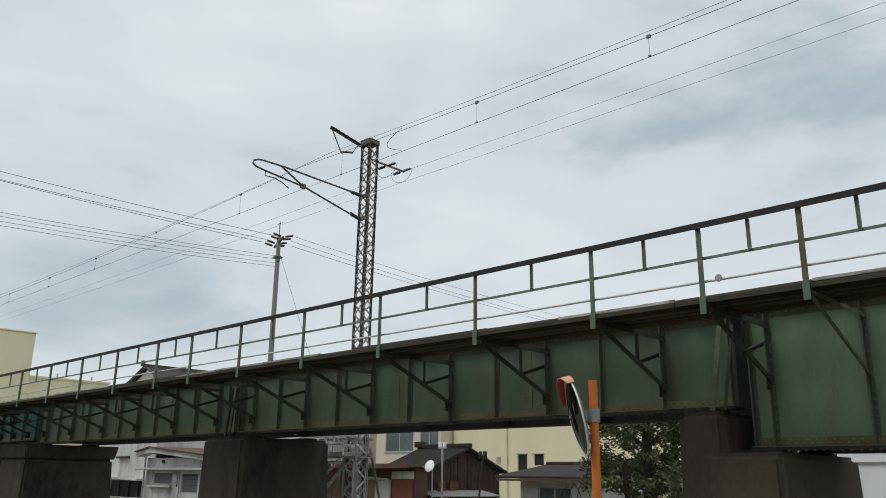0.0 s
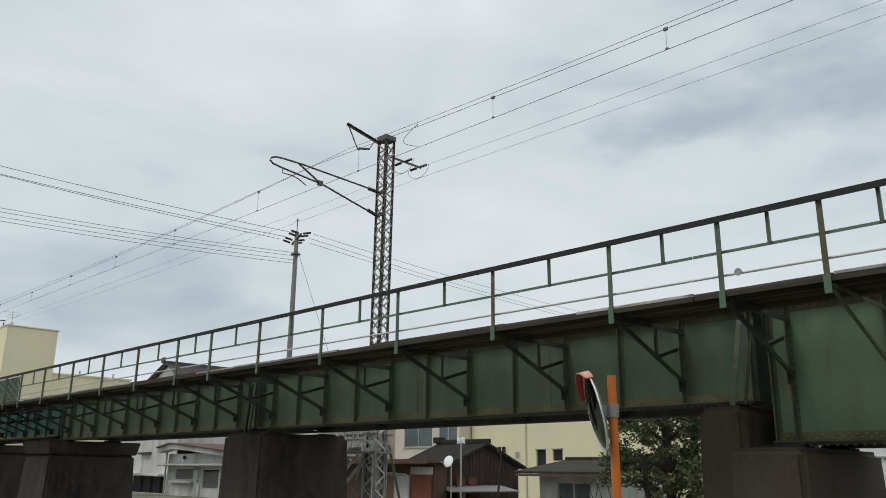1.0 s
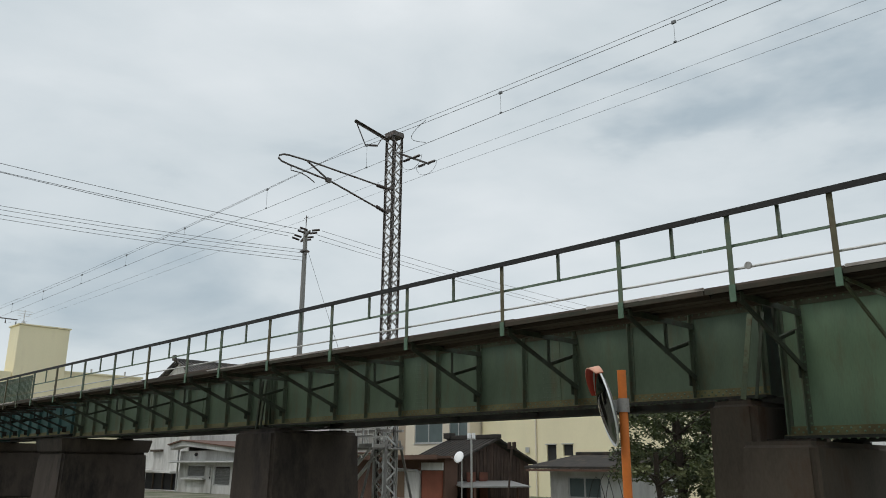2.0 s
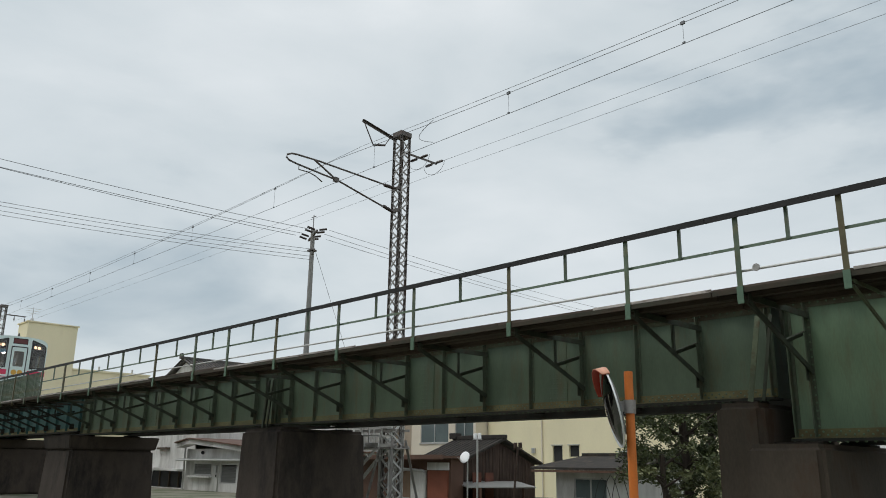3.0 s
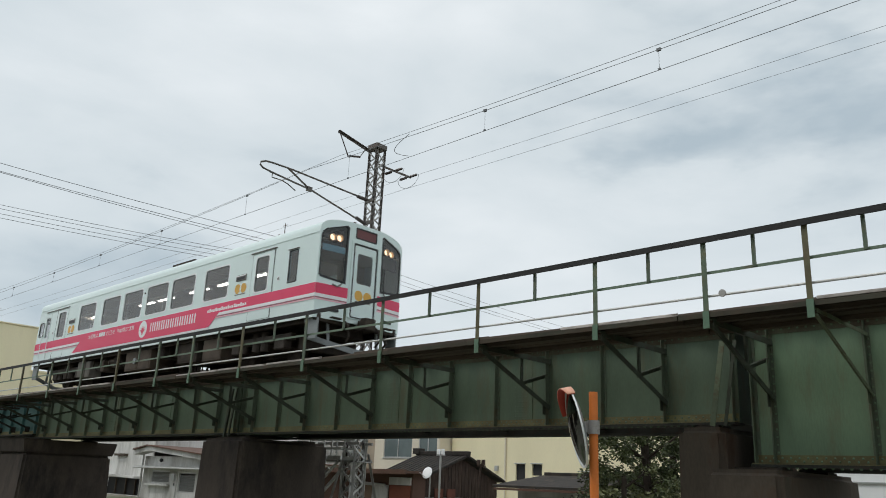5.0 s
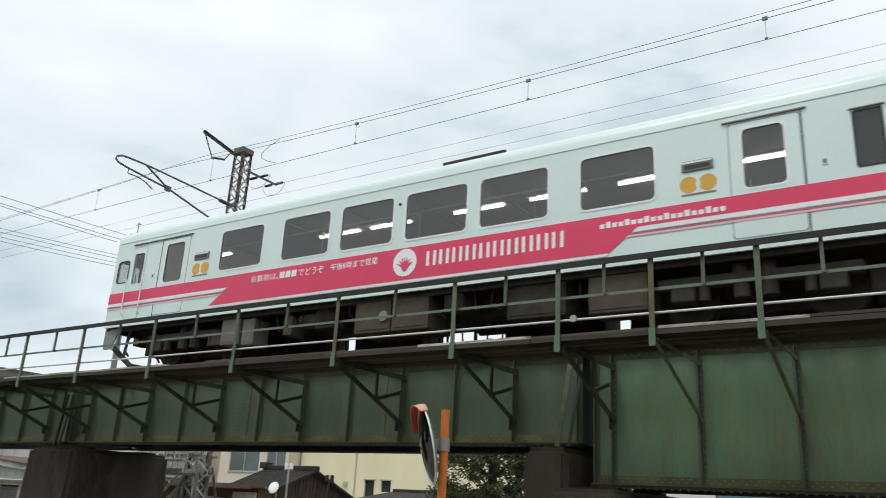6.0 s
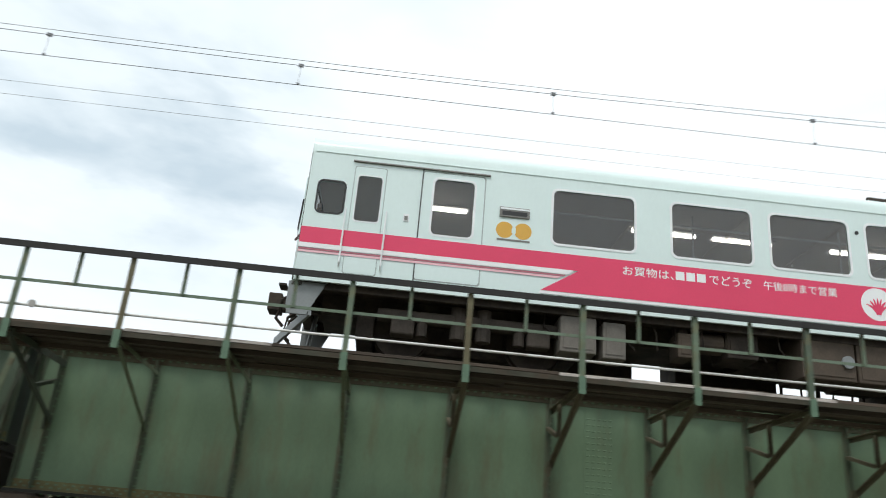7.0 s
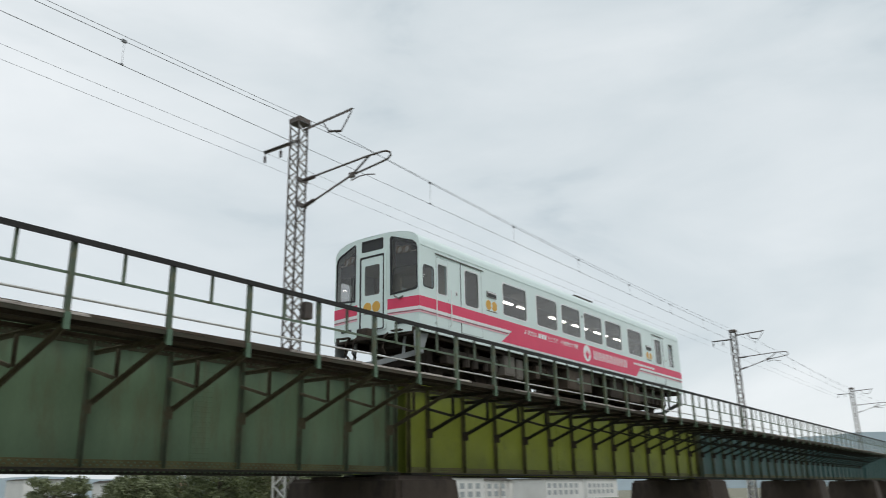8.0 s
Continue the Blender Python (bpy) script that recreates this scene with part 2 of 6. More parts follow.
M_CEIL = mat("train_ceiling_panel", (0.62, 0.58, 0.51), 0.6, 0, 0.08, 1)
M_INT = mat("train_interior_panel", (0.52, 0.47, 0.38), 0.6, 0, 0.1, 1)
M_SEAT = mat("blue_seat_cloth", (0.06, 0.08, 0.14), 0.9, 0, 0.2, 12)
M_TUBE = mat("fluorescent_tube", (1.0, 0.97, 0.93), 0.4, 0, 0, 1, glow=13.0)
M_HEAD = mat("headlamp_glow", (1.0, 0.74, 0.45), 0.4, 0, 0, 1, glow=2.8)
M_SEAM = mat("grey_door_seam", (0.36, 0.42, 0.40), 0.6, 0, 0.1, 3)
M_BATTERY = mat("dusty_grey_box_paint", (0.165, 0.150, 0.128), 0.7, 0, 0.3, 2, 0.1, 30)
M_BOGIE = mat("grimy_brown_bogie", (0.058, 0.046, 0.036), 0.8, 0, 0.5, 3, 0.3, 30)
M_COWL = mat("lamp_reflector", (0.34, 0.24, 0.15), 0.35, 0.5, 0.2, 6)
M_VISOR = mat("blue_visor", (0.26, 0.58, 0.78), 0.4, 0, 0.1, 4)
M_PANE = glass("tinted_window_glass", (0.80, 0.79, 0.775), 0.19)
M_CLEAR = glass("clear_cab_glass", (0.90, 0.90, 0.90), 0.05)
M_SHIELD = glass("windscreen_glass", (0.84, 0.83, 0.82), 0.07)


# ---- shape helpers ----
def part(name, bm, material, parent=None, label="", smooth=False):
    me = bpy.data.meshes.new(name)
    bmesh.ops.recalc_face_normals(bm, faces=bm.faces[:])
    bm.to_mesh(me)
    bm.free()
    me.materials.append(material)
    if smooth:
        me.shade_smooth()
        me.set_sharp_from_angle(angle=radians(35))
    ob = new(name, me)
    ob.parent = parent
    return tagged(ob, label)


def share(ob, name, parent, m):
    o = new(name, ob.data)
    o.parent = parent
    o.matrix_basis = m
    return o


def empty(name, at=(0, 0, 0), **tags):
    o = new(name)
    o.empty_display_size = 0.3
    o.matrix_basis = pose(*at)
    return tagged(o, **tags)


def box(bm, x0, x1, y0, y1, z0, z1, bevel=0.0):
    m = Matrix.LocRotScale(((x0 + x1) / 2, (y0 + y1) / 2, (z0 + z1) / 2), None, (abs(x1 - x0), abs(y1 - y0), abs(z1 - z0)))
    r = bmesh.ops.create_cube(bm, size=1, matrix=m)
    if bevel:
        es = list({e for v in r["verts"] for e in v.link_edges})
        bmesh.ops.bevel(bm, geom=es, offset=bevel, segments=2, profile=0.5, affect="EDGES")
    return bm


def turned(p, q, up=(0, 0, 1)):
    p, q = Vector(p), Vector(q)
    d = (q - p).normalized()
    s = d.cross(Vector(up))
    if s.length < 1e-4:
        s = d.cross(Vector((0, 1, 0)))
    s.normalize()
    u = s.cross(d)
    return Matrix(((d.x, s.x, u.x, (p.x + q.x) / 2), (d.y, s.y, u.y, (p.y + q.y) / 2), (d.z, s.z, u.z, (p.z + q.z) / 2), (0, 0, 0, 1)))


def beam(bm, p, q, w, h):
    n = (Vector(q) - Vector(p)).length
    bmesh.ops.create_cube(bm, size=1, matrix=turned(p, q) @ Matrix.Diagonal((n, w, h, 1)))
    return bm


def angle_bar(bm, p, q, w, th=0.012, flip=1):
    """An L-section along p to q."""
    n = (Vector(q) - Vector(p)).length
    m = turned(p, q)
    bmesh.ops.create_cube(bm, size=1, matrix=m @ Matrix.Translation((0, 0, w / 2 * flip)) @ Matrix.Diagonal((n, w, th, 1)))
    bmesh.ops.create_cube(bm, size=1, matrix=m @ Matrix.Translation((0, w / 2, 0)) @ Matrix.Diagonal((n, th, w, 1)))
    return bm


def tube(bm, p, q, r, n=8, r2=None):
    d = (Vector(q) - Vector(p)).length
    m = turned(p, q) @ Euler((0, radians(90), 0)).to_matrix().to_4x4()
    bmesh.ops.create_cone(bm, cap_ends=True, segments=n, radius1=r, radius2=r if r2 is None else r2, depth=d, matrix=m)
    return bm


def tubes(bm, pts, r, n=6):
    """One bent pipe through the points."""
    ps = [Vector(p) for p in pts]
    rings = []
    for i, p in enumerate(ps):
        d = (ps[min(i + 1, len(ps) - 1)] - ps[max(i - 1, 0)]).normalized()
        s = d.cross(Vector((0.03, 0.05, 1.0)))
        s = s.normalized() if s.length > 0.1 else d.cross(Vector((0, 1, 0.02))).normalized()
        u = s.cross(d)
        rings.append([bm.verts.new(p + (s * math.cos(2 * math.pi * k / n) + u * math.sin(2 * math.pi * k / n)) * r) for k in range(n)])
    for a, b in zip(rings, rings[1:]):
        for k in range(n):
            bm.faces.new((a[k], a[(k + 1) % n], b[(k + 1) % n], b[k]))
    bm.faces.new(rings[0])
    bm.faces.new(rings[-1])
    return bm


def ball(bm, at, r, s=(1, 1, 1), u=12, v=8):
    bmesh.ops.create_uvsphere(bm, u_segments=u, v_segments=v, radius=r, matrix=Matrix.Translation(at) @ Matrix.Diagonal((*s, 1)))
    return bm


def rrect(x0, x1, z0, z1, r, n=4):
    pts = []
    for cx, cz, a0 in ((x1 - r, z1 - r, 0), (x0 + r, z1 - r, 90), (x0 + r, z0 + r, 180), (x1 - r, z0 + r, 270)):
        for i in range(n + 1):
            a = radians(a0 + 90 * i / n)
            pts.append((cx + r * math.cos(a), cz + r * math.sin(a)))
    return pts


def disc(cx, cz, r, n=24):
    return [(cx + r * math.cos(2 * math.pi * i / n), cz + r * math.sin(2 * math.pi * i / n)) for i in range(n)]


def plate(bm, outer, holes, place, thick):
    """A flat plate with holes: outlines in its own plane, laid out by place(a, b, depth)."""
    loops = [outer, *holes]
    rings = []
    for d in (0.0, thick):
        vs, es = [], []
        for lp in loops:
            ring = [bm.verts.new(place(a, b, d)) for a, b in lp]
            vs.append(ring)
            es += [bm.edges.new((ring[i], ring[(i + 1) % len(ring)])) for i in range(len(ring))]
        bmesh.ops.triangle_fill(bm, use_beauty=True, use_dissolve=False, edges=es)
        rings.append(vs)
    for f, b in zip(*rings):
        for i in range(len(f)):
            j = (i + 1) % len(f)
            bm.faces.new((f[i], f[j], b[j], b[i]))
    return bm


def B():
    return bmesh.new()


Z = EYE            # heights below are given over the eye and raised by it

# ---- ground ----
M_GROUND = mat("gravel_and_grass_ground", (0.23, 0.215, 0.17), 0.95, 0, 0.35, 0.6, 0.5, 12, (0.09, 0.12, 0.05), (0.48, 0.6), 0.35)
bm = B()
bmesh.ops.create_grid(bm, x_segments=8, y_segments=8, size=3000)
tagged(part("ground", bm, M_GROUND), "grey-brown gravel ground with patches of grass", "ground", kind="structure")
# added wall, unseen behind the camera, that keeps low sky light off the girders
M_UNSEEN_WALL = mat("plain_grey_render", (0.20, 0.19, 0.175), 0.9, 0, 0.15, 0.4, 0.1, 20)
tagged(part("unseen_wall_south", box(B(), -75, 75, -11.0, -10.5, 0, 9.0), M_UNSEEN_WALL), "unseen plain grey wall added to block low sky light", "wall", kind="structure")

# ---- the bridge ----
Y_RAIL, Y_WEB, Y_WEB2, Y_TRACK = 10.0, 12.0, 13.8, 12.9
Z_TOP = Z + 2.50          # top of the girders
Z_DECK = Z + 2.385        # top of the walkway
Z_RAILHEAD = Z + 2.88
POSTS = [-32.2, -29.85, -27.3, -24.87, -22.49, -20.09, -18.34, -16.11, -13.69, -11.29, -8.86, -6.52, -4.78, -3.43, -2.08, -0.61,
         0.94, 2.44, 3.95, 5.48, 7.05, 8.54, 10.14, 11.68, 13.06, 14.45]
ALL_POSTS = [-33.9 - 1.5 * k for k in range(17, -1, -1)] + POSTS + [14.45 + 1.53 * k for k in range(1, 80)]
SPANS = [(-61.0, -47.2, 1.20, M_TEAL, 1.2), (-47.0, -33.15, 1.20, M_TEAL, 1.2), (-32.95, -19.1, 1.08, M_GREEN_L, 1.24), (-18.9, -5.3, 1.08, M_GREEN_L, 1.24),
         (-5.12, 14.78, 0.47, M_GREEN, 1.53), (15.16, 35.3, 0.46, M_YELLOW, 1.53), (35.45, 55.6, 0.46, M_TEAL, 1.53), (55.75, 75.9, 0.46, M_TEAL, 1.53),
         (76.05, 96.2, 0.46, M_TEAL, 1.53), (96.35, 116.5, 0.46, M_TEAL, 1.53), (116.65, 136.8, 0.46, M_TEAL, 1.53)]
SPAN_WORDS = ["dark teal", "dark teal", "dull green", "dull green", "sea-green", "yellow-green", "dark teal", "dark teal", "dark teal", "dark teal", "dark teal"]


def rivet_mesh(bm, pts, r=0.018, h=0.010):
    """Round rivet heads on a face that looks towards -y."""
    for x, y, z in pts:
        ring = [bm.verts.new((x + r * math.cos(a), y, z + r * math.sin(a))) for a in (0, 1.047, 2.094, 3.142, 4.189, 5.236)]
        top = bm.verts.new((x, y - h, z))
        for i in range(6):
            bm.faces.new((ring[i], ring[(i + 1) % 6], top))


def stiffener_xs(i):
    x0, x1, zb, m, step = SPANS[i]
    own = [p for p in ALL_POSTS if x0 + 0.3 < p < x1 - 0.25]
    if -34 < x0 < -6:
        mids = [(a + b) / 2 for a, b in zip(own, own[1:])]
        return sorted(own + mids)
    if own and x0 > -6:
        return own
    n = round((x1 - x0 - 0.5) / step)
    return [x0 + 0.25 + (x1 - x0 - 0.5) * k / n for k in range(1, n)]


def build_span(i):
    x0, x1, zb, m, step = SPANS[i]
    zb += Z
    zt = Z_TOP
    mid = (x0 + x1) / 2
    near = -34 < x0 < 36
    sp = empty("bridge_span", (mid, Y_TRACK, zb), label=SPAN_WORDS[i] + " painted riveted plate girder span on concrete piers", category="bridge span",
               group="bridge spans")
    at = lambda name, bm, mt, label="": shifted(part(name, bm, mt, sp, label), (mid, Y_TRACK, zb))
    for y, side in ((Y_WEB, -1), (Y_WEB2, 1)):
        # the far web is coloured near-black for the shade between the girders
        at("web_plate", box(B(), x0, x1, y - 0.006, y + 0.006, zb, zt), m if side < 0 else M_SHADE_DARK)
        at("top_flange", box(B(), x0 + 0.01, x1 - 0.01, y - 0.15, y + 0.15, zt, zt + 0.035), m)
        at("bottom_flange", box(B(), x0 + 0.01, x1 - 0.01, y - 0.17, y + 0.17, zb - 0.04, zb - 0.002), M_SHADE_DARK, "rust-streaked bottom flange, shade painted into its colour")
        bm = B()
        box(bm, x0 + 0.012, x1 - 0.012, y + side * 0.006, y + side * 0.022, zb, zb + 0.135)
        box(bm, x0 + 0.012, x1 - 0.012, y + side * 0.022, y + side * 0.14, zb, zb + 0.014)
        at("bottom_angle", bm, M_RUSTY, "rusted bottom angle iron")
        bm = B()
        box(bm, x0 + 0.012, x1 - 0.012, y + side * 0.006, y + side * 0.022, zt - 0.13, zt - 0.001)
        at("top_angle", bm, M_TOPANGLE if near else m, "rust-stained top angle iron" if near else "")
    xs = stiffener_xs(i)
    first = None
    bm = B()
    box(bm, -0.05, 0.05, Y_WEB - 0.020, Y_WEB - 0.007, zb + 0.137, zt - 0.132)
    box(bm, -0.006, 0.006, Y_WEB - 0.115, Y_WEB - 0.020, zb + 0.016, zt - 0.004)
    for x in [x0 + 0.06, *xs, x1 - 0.06]:
        if first is None:
            first = shifted(part("stiffener", bm, M_STIFF_Y if m is M_YELLOW else M_STIFF if near else m, sp), (mid, Y_TRACK, zb))
            base = first.matrix_basis.copy()
            first.matrix_basis = base @ Matrix.Translation((x, 0, 0))
        else:
            share(first, "stiffener", sp, base @ Matrix.Translation((x, 0, 0)))
    # splice plates with rows of rivets
    pts, under = [], []
    if near:
        for sx in (x0 + (x1 - x0) * 0.37, x0 + (x1 - x0) * 0.68):
            k = min(xs, key=lambda q: abs(q - sx)) + step * 0.5
            at("splice_plate", box(B(), k - 0.22, k + 0.22, Y_WEB - 0.018, Y_WEB - 0.007, zb + 0.14, zt - 0.135), m)
            for a in range(5):
                for b_ in range(int((zt - zb - 0.35) / 0.09)):
                    pts.append((k - 0.17 + a * 0.085, Y_WEB - 0.018, zb + 0.19 + b_ * 0.09))
        n = int((x1 - x0) / 0.12)
        for k in range(n):
            pts.append((x0 + 0.06 + k * 0.12, Y_WEB - 0.022, zb + 0.095))
            pts.append((x0 + 0.12 + k * 0.12, Y_WEB - 0.022, zb + 0.048))
            pts.append((x0 + 0.06 + k * 0.12, Y_WEB - 0.022, zt - 0.065))
            under.append((x0 + 0.06 + k * 0.12, Y_WEB - 0.145, zb - 0.041))
        for x in xs:
            for b_ in range(int((zt - zb - 0.3) / 0.11)):
                pts.append((x + 0.03, Y_WEB - 0.020, zb + 0.17 + b_ * 0.11))
        bm = B()
        rivet_mesh(bm, pts)
        for x, y, z in under:
            bmesh.ops.create_cone(bm, cap_ends=True, segments=6, radius1=0.012, radius2=0.024, depth=0.024, matrix=Matrix.Translation((x, y, z - 0.012)))
        tagged(at("rivets", bm, m, "rows of small round rivet heads"), kind="stuff")
    # cross bracing between the two girders
    for x in xs[::2]:
        bm = B()
        angle_bar(bm, (x, Y_WEB + 0.03, zb + 0.1), (x, Y_WEB2 - 0.03, zt - 0.15), 0.08)
        angle_bar(bm, (x, Y_WEB + 0.03, zt - 0.15), (x, Y_WEB2 - 0.03, zb + 0.1), 0.08)
        angle_bar(bm, (x, Y_WEB + 0.03, zb + 0.1), (x, Y_WEB2 - 0.03, zb + 0.1), 0.08)
        at("cross_frame", bm, M_SHADE_DARK)
    for x in (x0 + 0.10, x1 - 0.10):
        at("end_diaphragm", box(B(), x - 0.006, x + 0.006, Y_WEB + 0.01, Y_WEB2 - 0.01, zb + 0.01, zt - 0.01), m)
    return sp


def shifted(ob, at):
    ob.matrix_basis = Matrix.Translation(-Vector(at))
    return ob


for i in range(len(SPANS)):
    build_span(i)


def build_railing(x0, x1, xs, words, bars=False):
    mid = (x0 + x1) / 2
    rl = empty("railing", (mid, Y_RAIL, Z + 2.14), label=words, category="railing", group="bridge railings")
    at = lambda name, bm, mt, label="": shifted(part(name, bm, mt, rl, label), (mid, Y_RAIL, Z + 2.14))
    at("top_rail", angle_bar(B(), (x0, Y_RAIL - 0.035, Z + 3.342), (x1, Y_RAIL - 0.035, Z + 3.342), 0.078, 0.02), M_TOPRAIL, "dark weathered top rail")
    at("middle_rail", box(B(), x0, x1, Y_RAIL + 0.036, Y_RAIL + 0.046, Z + 2.885, Z + 2.925), M_MIDRAIL)
    at("lower_rail", tube(B(), (x0, Y_RAIL + 0.052, Z + 2.584), (x1, Y_RAIL + 0.052, Z + 2.584), 0.017, 10), M_LIGHTGALV, "worn pale steel lower rail")
    def post_shape():
        bm = box(B(), -0.036, 0.036, -0.036, -0.022, Z + 2.14, Z + 3.355)
        return box(bm, -0.036, -0.022, -0.022, 0.034, Z + 2.16, Z + 3.355)

    post = olive = None
    stub = foot = None
    for k, x in enumerate(xs):
        m = Matrix.Translation((x - mid, 0, -(Z + 2.14)))
        if post is None:
            post = part("post", post_shape(), M_RAIL, rl)
            post.matrix_basis = m
        elif k % 3 == 1 and x < 4:
            m = m @ pose(0, 0, 0, 0, 0, random.uniform(-2, 2))
            if olive is None:
                olive = part("post", post_shape(), M_OLIVE, rl, "olive rust-marked post")
                olive.matrix_basis = m
            else:
                share(olive, "post", rl, m)
        else:
            share(post, "post", rl, m @ pose(0, 0, 0, 0, 0, random.uniform(-2, 2)))
        if -33 < x < 40:
            m2 = Matrix.Translation((x - mid, 0, -(Z + 2.14)))
            if foot is None:
                foot = part("foot_plate", box(B(), -0.044, 0.044, -0.052, -0.037, Z + 2.13, Z + 2.36), M_FOOT, rl, "brighter green foot plate")
                foot.matrix_basis = m2
            else:
                share(foot, "foot_plate", rl, m2)
    # a short stub half way between each two posts
    for p, q in zip(ALL_POSTS, ALL_POSTS[1:]):
        x = (p + q) / 2
        if bars or not x0 < x < x1:
            continue
        m = Matrix.Translation((x - mid, 0, -(Z + 2.14)))
        if stub is None:
            stub = part("stub", box(B(), -0.022, 0.022, 0.0, 0.034, Z + 2.89, Z + 3.33), M_RAIL, rl)
            stub.matrix_basis = m
        else:
            share(stub, "stub", rl, m)
    if bars:
        bar = None
        n = int((x1 - x0) / 0.14)
        for k in range(n):
            m = Matrix.Translation((x0 + 0.07 + k * 0.14 - mid, 0, -(Z + 2.14)))
            if bar is None:
                bar = part("bar", box(B(), -0.02, 0.02, 0.0, 0.03, Z + 2.40, Z + 3.28), M_RAIL, rl)
                bar.matrix_basis = m
            else:
                share(bar, "bar", rl, m)
    return rl


def build_bracket(w, m, words, full=True):
    """One angle-iron bracket that carries the walkway and a railing post, at x = 0."""
    br = empty("walkway_bracket", (0, Y_WEB, Z + 1.4), label=words,
               category="bracket", group="walkway brackets")
    at = lambda name, bm: shifted(part(name, bm, m, br), (0, Y_WEB, Z + 1.4))
    at("arm", angle_bar(B(), (0.012, Y_RAIL + 0.05, Z + 2.235), (0.012, Y_WEB - 0.03, Z + 2.235), w))
    at("diagonal", angle_bar(B(), (0.012, Y_RAIL + 0.06, Z + 2.17), (0.012, Y_WEB - 0.06, Z + 1.40), w * 0.95))
    at("gusset", box(B(), -0.008, 0.004, Y_WEB - 0.20, Y_WEB - 0.03, Z + 1.28, Z + 1.50))
    if not full:
        return br
    at("strut", angle_bar(B(), (-0.02, Y_WEB - 0.06, Z + 1.98), (-0.02, Y_WEB - 0.80, Z + 1.76), w * 0.75))
    at("hanger", angle_bar(B(), (-0.02, Y_WEB - 0.82, Z + 2.22), (-0.02, Y_WEB - 0.82, Z + 1.76), w * 0.7))
    return br


heavy = light = plain = dark = None
for x in ALL_POSTS:
    if x > 75:
        break
    m = pose(x, Y_WEB, Z + 1.4)
    # outer brackets carry the walkway's shade in their colour
    if x < -33 or x > 15:
        if dark is None:
            dark = build_bracket(0.07, M_SHADE_DARK, "dark angle-iron bracket under the walkway, shade painted in")
            dark.matrix_basis = m
        else:
            copy_thing(dark, m)
    elif x < -4.5:
        if heavy is None:
            heavy = build_bracket(0.085, M_BRACKET, "grimy green angle-iron bracket under the walkway")
            heavy.matrix_basis = m
        else:
            copy_thing(heavy, m)
    elif x < 0:
        if plain is None:
            plain = build_bracket(0.05, M_BRACKET3, "slim faded green angle-iron bracket under the walkway", False)
            plain.matrix_basis = m
        else:
            copy_thing(plain, m)
    elif light is None:
        light = build_bracket(0.064, M_BRACKET2, "rusty brown angle-iron bracket under the walkway")
        light.matrix_basis = m
    else:
        copy_thing(light, m)

EDGES = [-59.6, -32.3, -19.0, -5.2, 15.0, 35.4, 76.0, 136.0]
for a, b_ in zip(EDGES, EDGES[1:]):
    xs = [x for x in ALL_POSTS if a <= x < b_]
    bars = b_ < -30
    build_railing(a, b_ - 0.01, xs, "green steel bridge railing with close upright bars" if bars else "green steel railing with dark top rail and angle posts", bars)
# round marker disc on the lower rail
mk = empty("marker_disc", (-4.54, Y_RAIL - 0.03, Z + 2.583), label="small round grey marker disc on the railing", category="marker")
bm = tube(B(), (0, -0.012, 0), (0, 0.006, 0), 0.05, 20)
part("disc", bm, M_GALV, mk)
part("clip", box(B(), -0.02, 0.02, 0.008, 0.075, -0.012, 0.012), M_GALV, mk)

# piers
def build_pier(x0, x1, y0, y1, zt, words, mt=M_CONC, cap=0.0, taper=0.25):
    pr = empty("bridge_pier", ((x0 + x1) / 2, (y0 + y1) / 2, 0), label=words, category="bridge pier", group="bridge piers")
    bm = B()
    box(bm, -(x1 - x0) / 2, (x1 - x0) / 2, -(y1 - y0) / 2, (y1 - y0) / 2, 0, zt - cap * 1.6)
    for v in bm.verts:
        k = (v.co.z / zt - 1) * -taper
        v.co.x += math.copysign(k, v.co.x)
        v.co.y += math.copysign(k * 1.2, v.co.y)
    bmesh.ops.bevel(bm, geom=bm.edges[:], offset=0.09, segments=3, affect="EDGES")
    part("shaft", bm, mt, pr)
    if cap:
        bm = B()
        w, d = (x1 - x0) / 2 + 0.16, (y1 - y0) / 2 + 0.16
        box(bm, -w, w, -d, d, zt - cap * 1.6 + 0.002, zt)
        for v in bm.verts:
            if v.co.z < zt - 0.1:
                v.co.x *= 0.93
                v.co.y *= 0.95
        bmesh.ops.bevel(bm, geom=bm.edges[:], offset=0.03, segments=2, affect="EDGES")
        part("cap", bm, mt, pr)
    for y in (Y_WEB, Y_WEB2):
        bm = box(B(), -(x1 - x0) / 2 + 0.2, (x1 - x0) / 2 - 0.2, y - (y0 + y1) / 2 - 0.2, y - (y0 + y1) / 2 + 0.2, zt, zt + 0.045)
        part("bearing", bm, M_UNDER, pr, "dark cast bearing block")
    return pr


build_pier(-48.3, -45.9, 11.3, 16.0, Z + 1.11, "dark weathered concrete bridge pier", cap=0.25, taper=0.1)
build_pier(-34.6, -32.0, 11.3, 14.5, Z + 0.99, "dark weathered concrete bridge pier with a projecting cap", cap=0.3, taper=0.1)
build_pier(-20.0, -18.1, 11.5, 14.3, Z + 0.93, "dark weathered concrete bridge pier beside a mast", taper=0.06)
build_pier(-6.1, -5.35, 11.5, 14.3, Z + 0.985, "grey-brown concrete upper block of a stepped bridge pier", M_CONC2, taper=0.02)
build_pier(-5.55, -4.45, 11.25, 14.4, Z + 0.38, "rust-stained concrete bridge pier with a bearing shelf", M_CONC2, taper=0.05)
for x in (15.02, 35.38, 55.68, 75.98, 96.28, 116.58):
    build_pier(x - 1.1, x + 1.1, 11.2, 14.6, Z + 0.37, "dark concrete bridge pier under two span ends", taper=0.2)

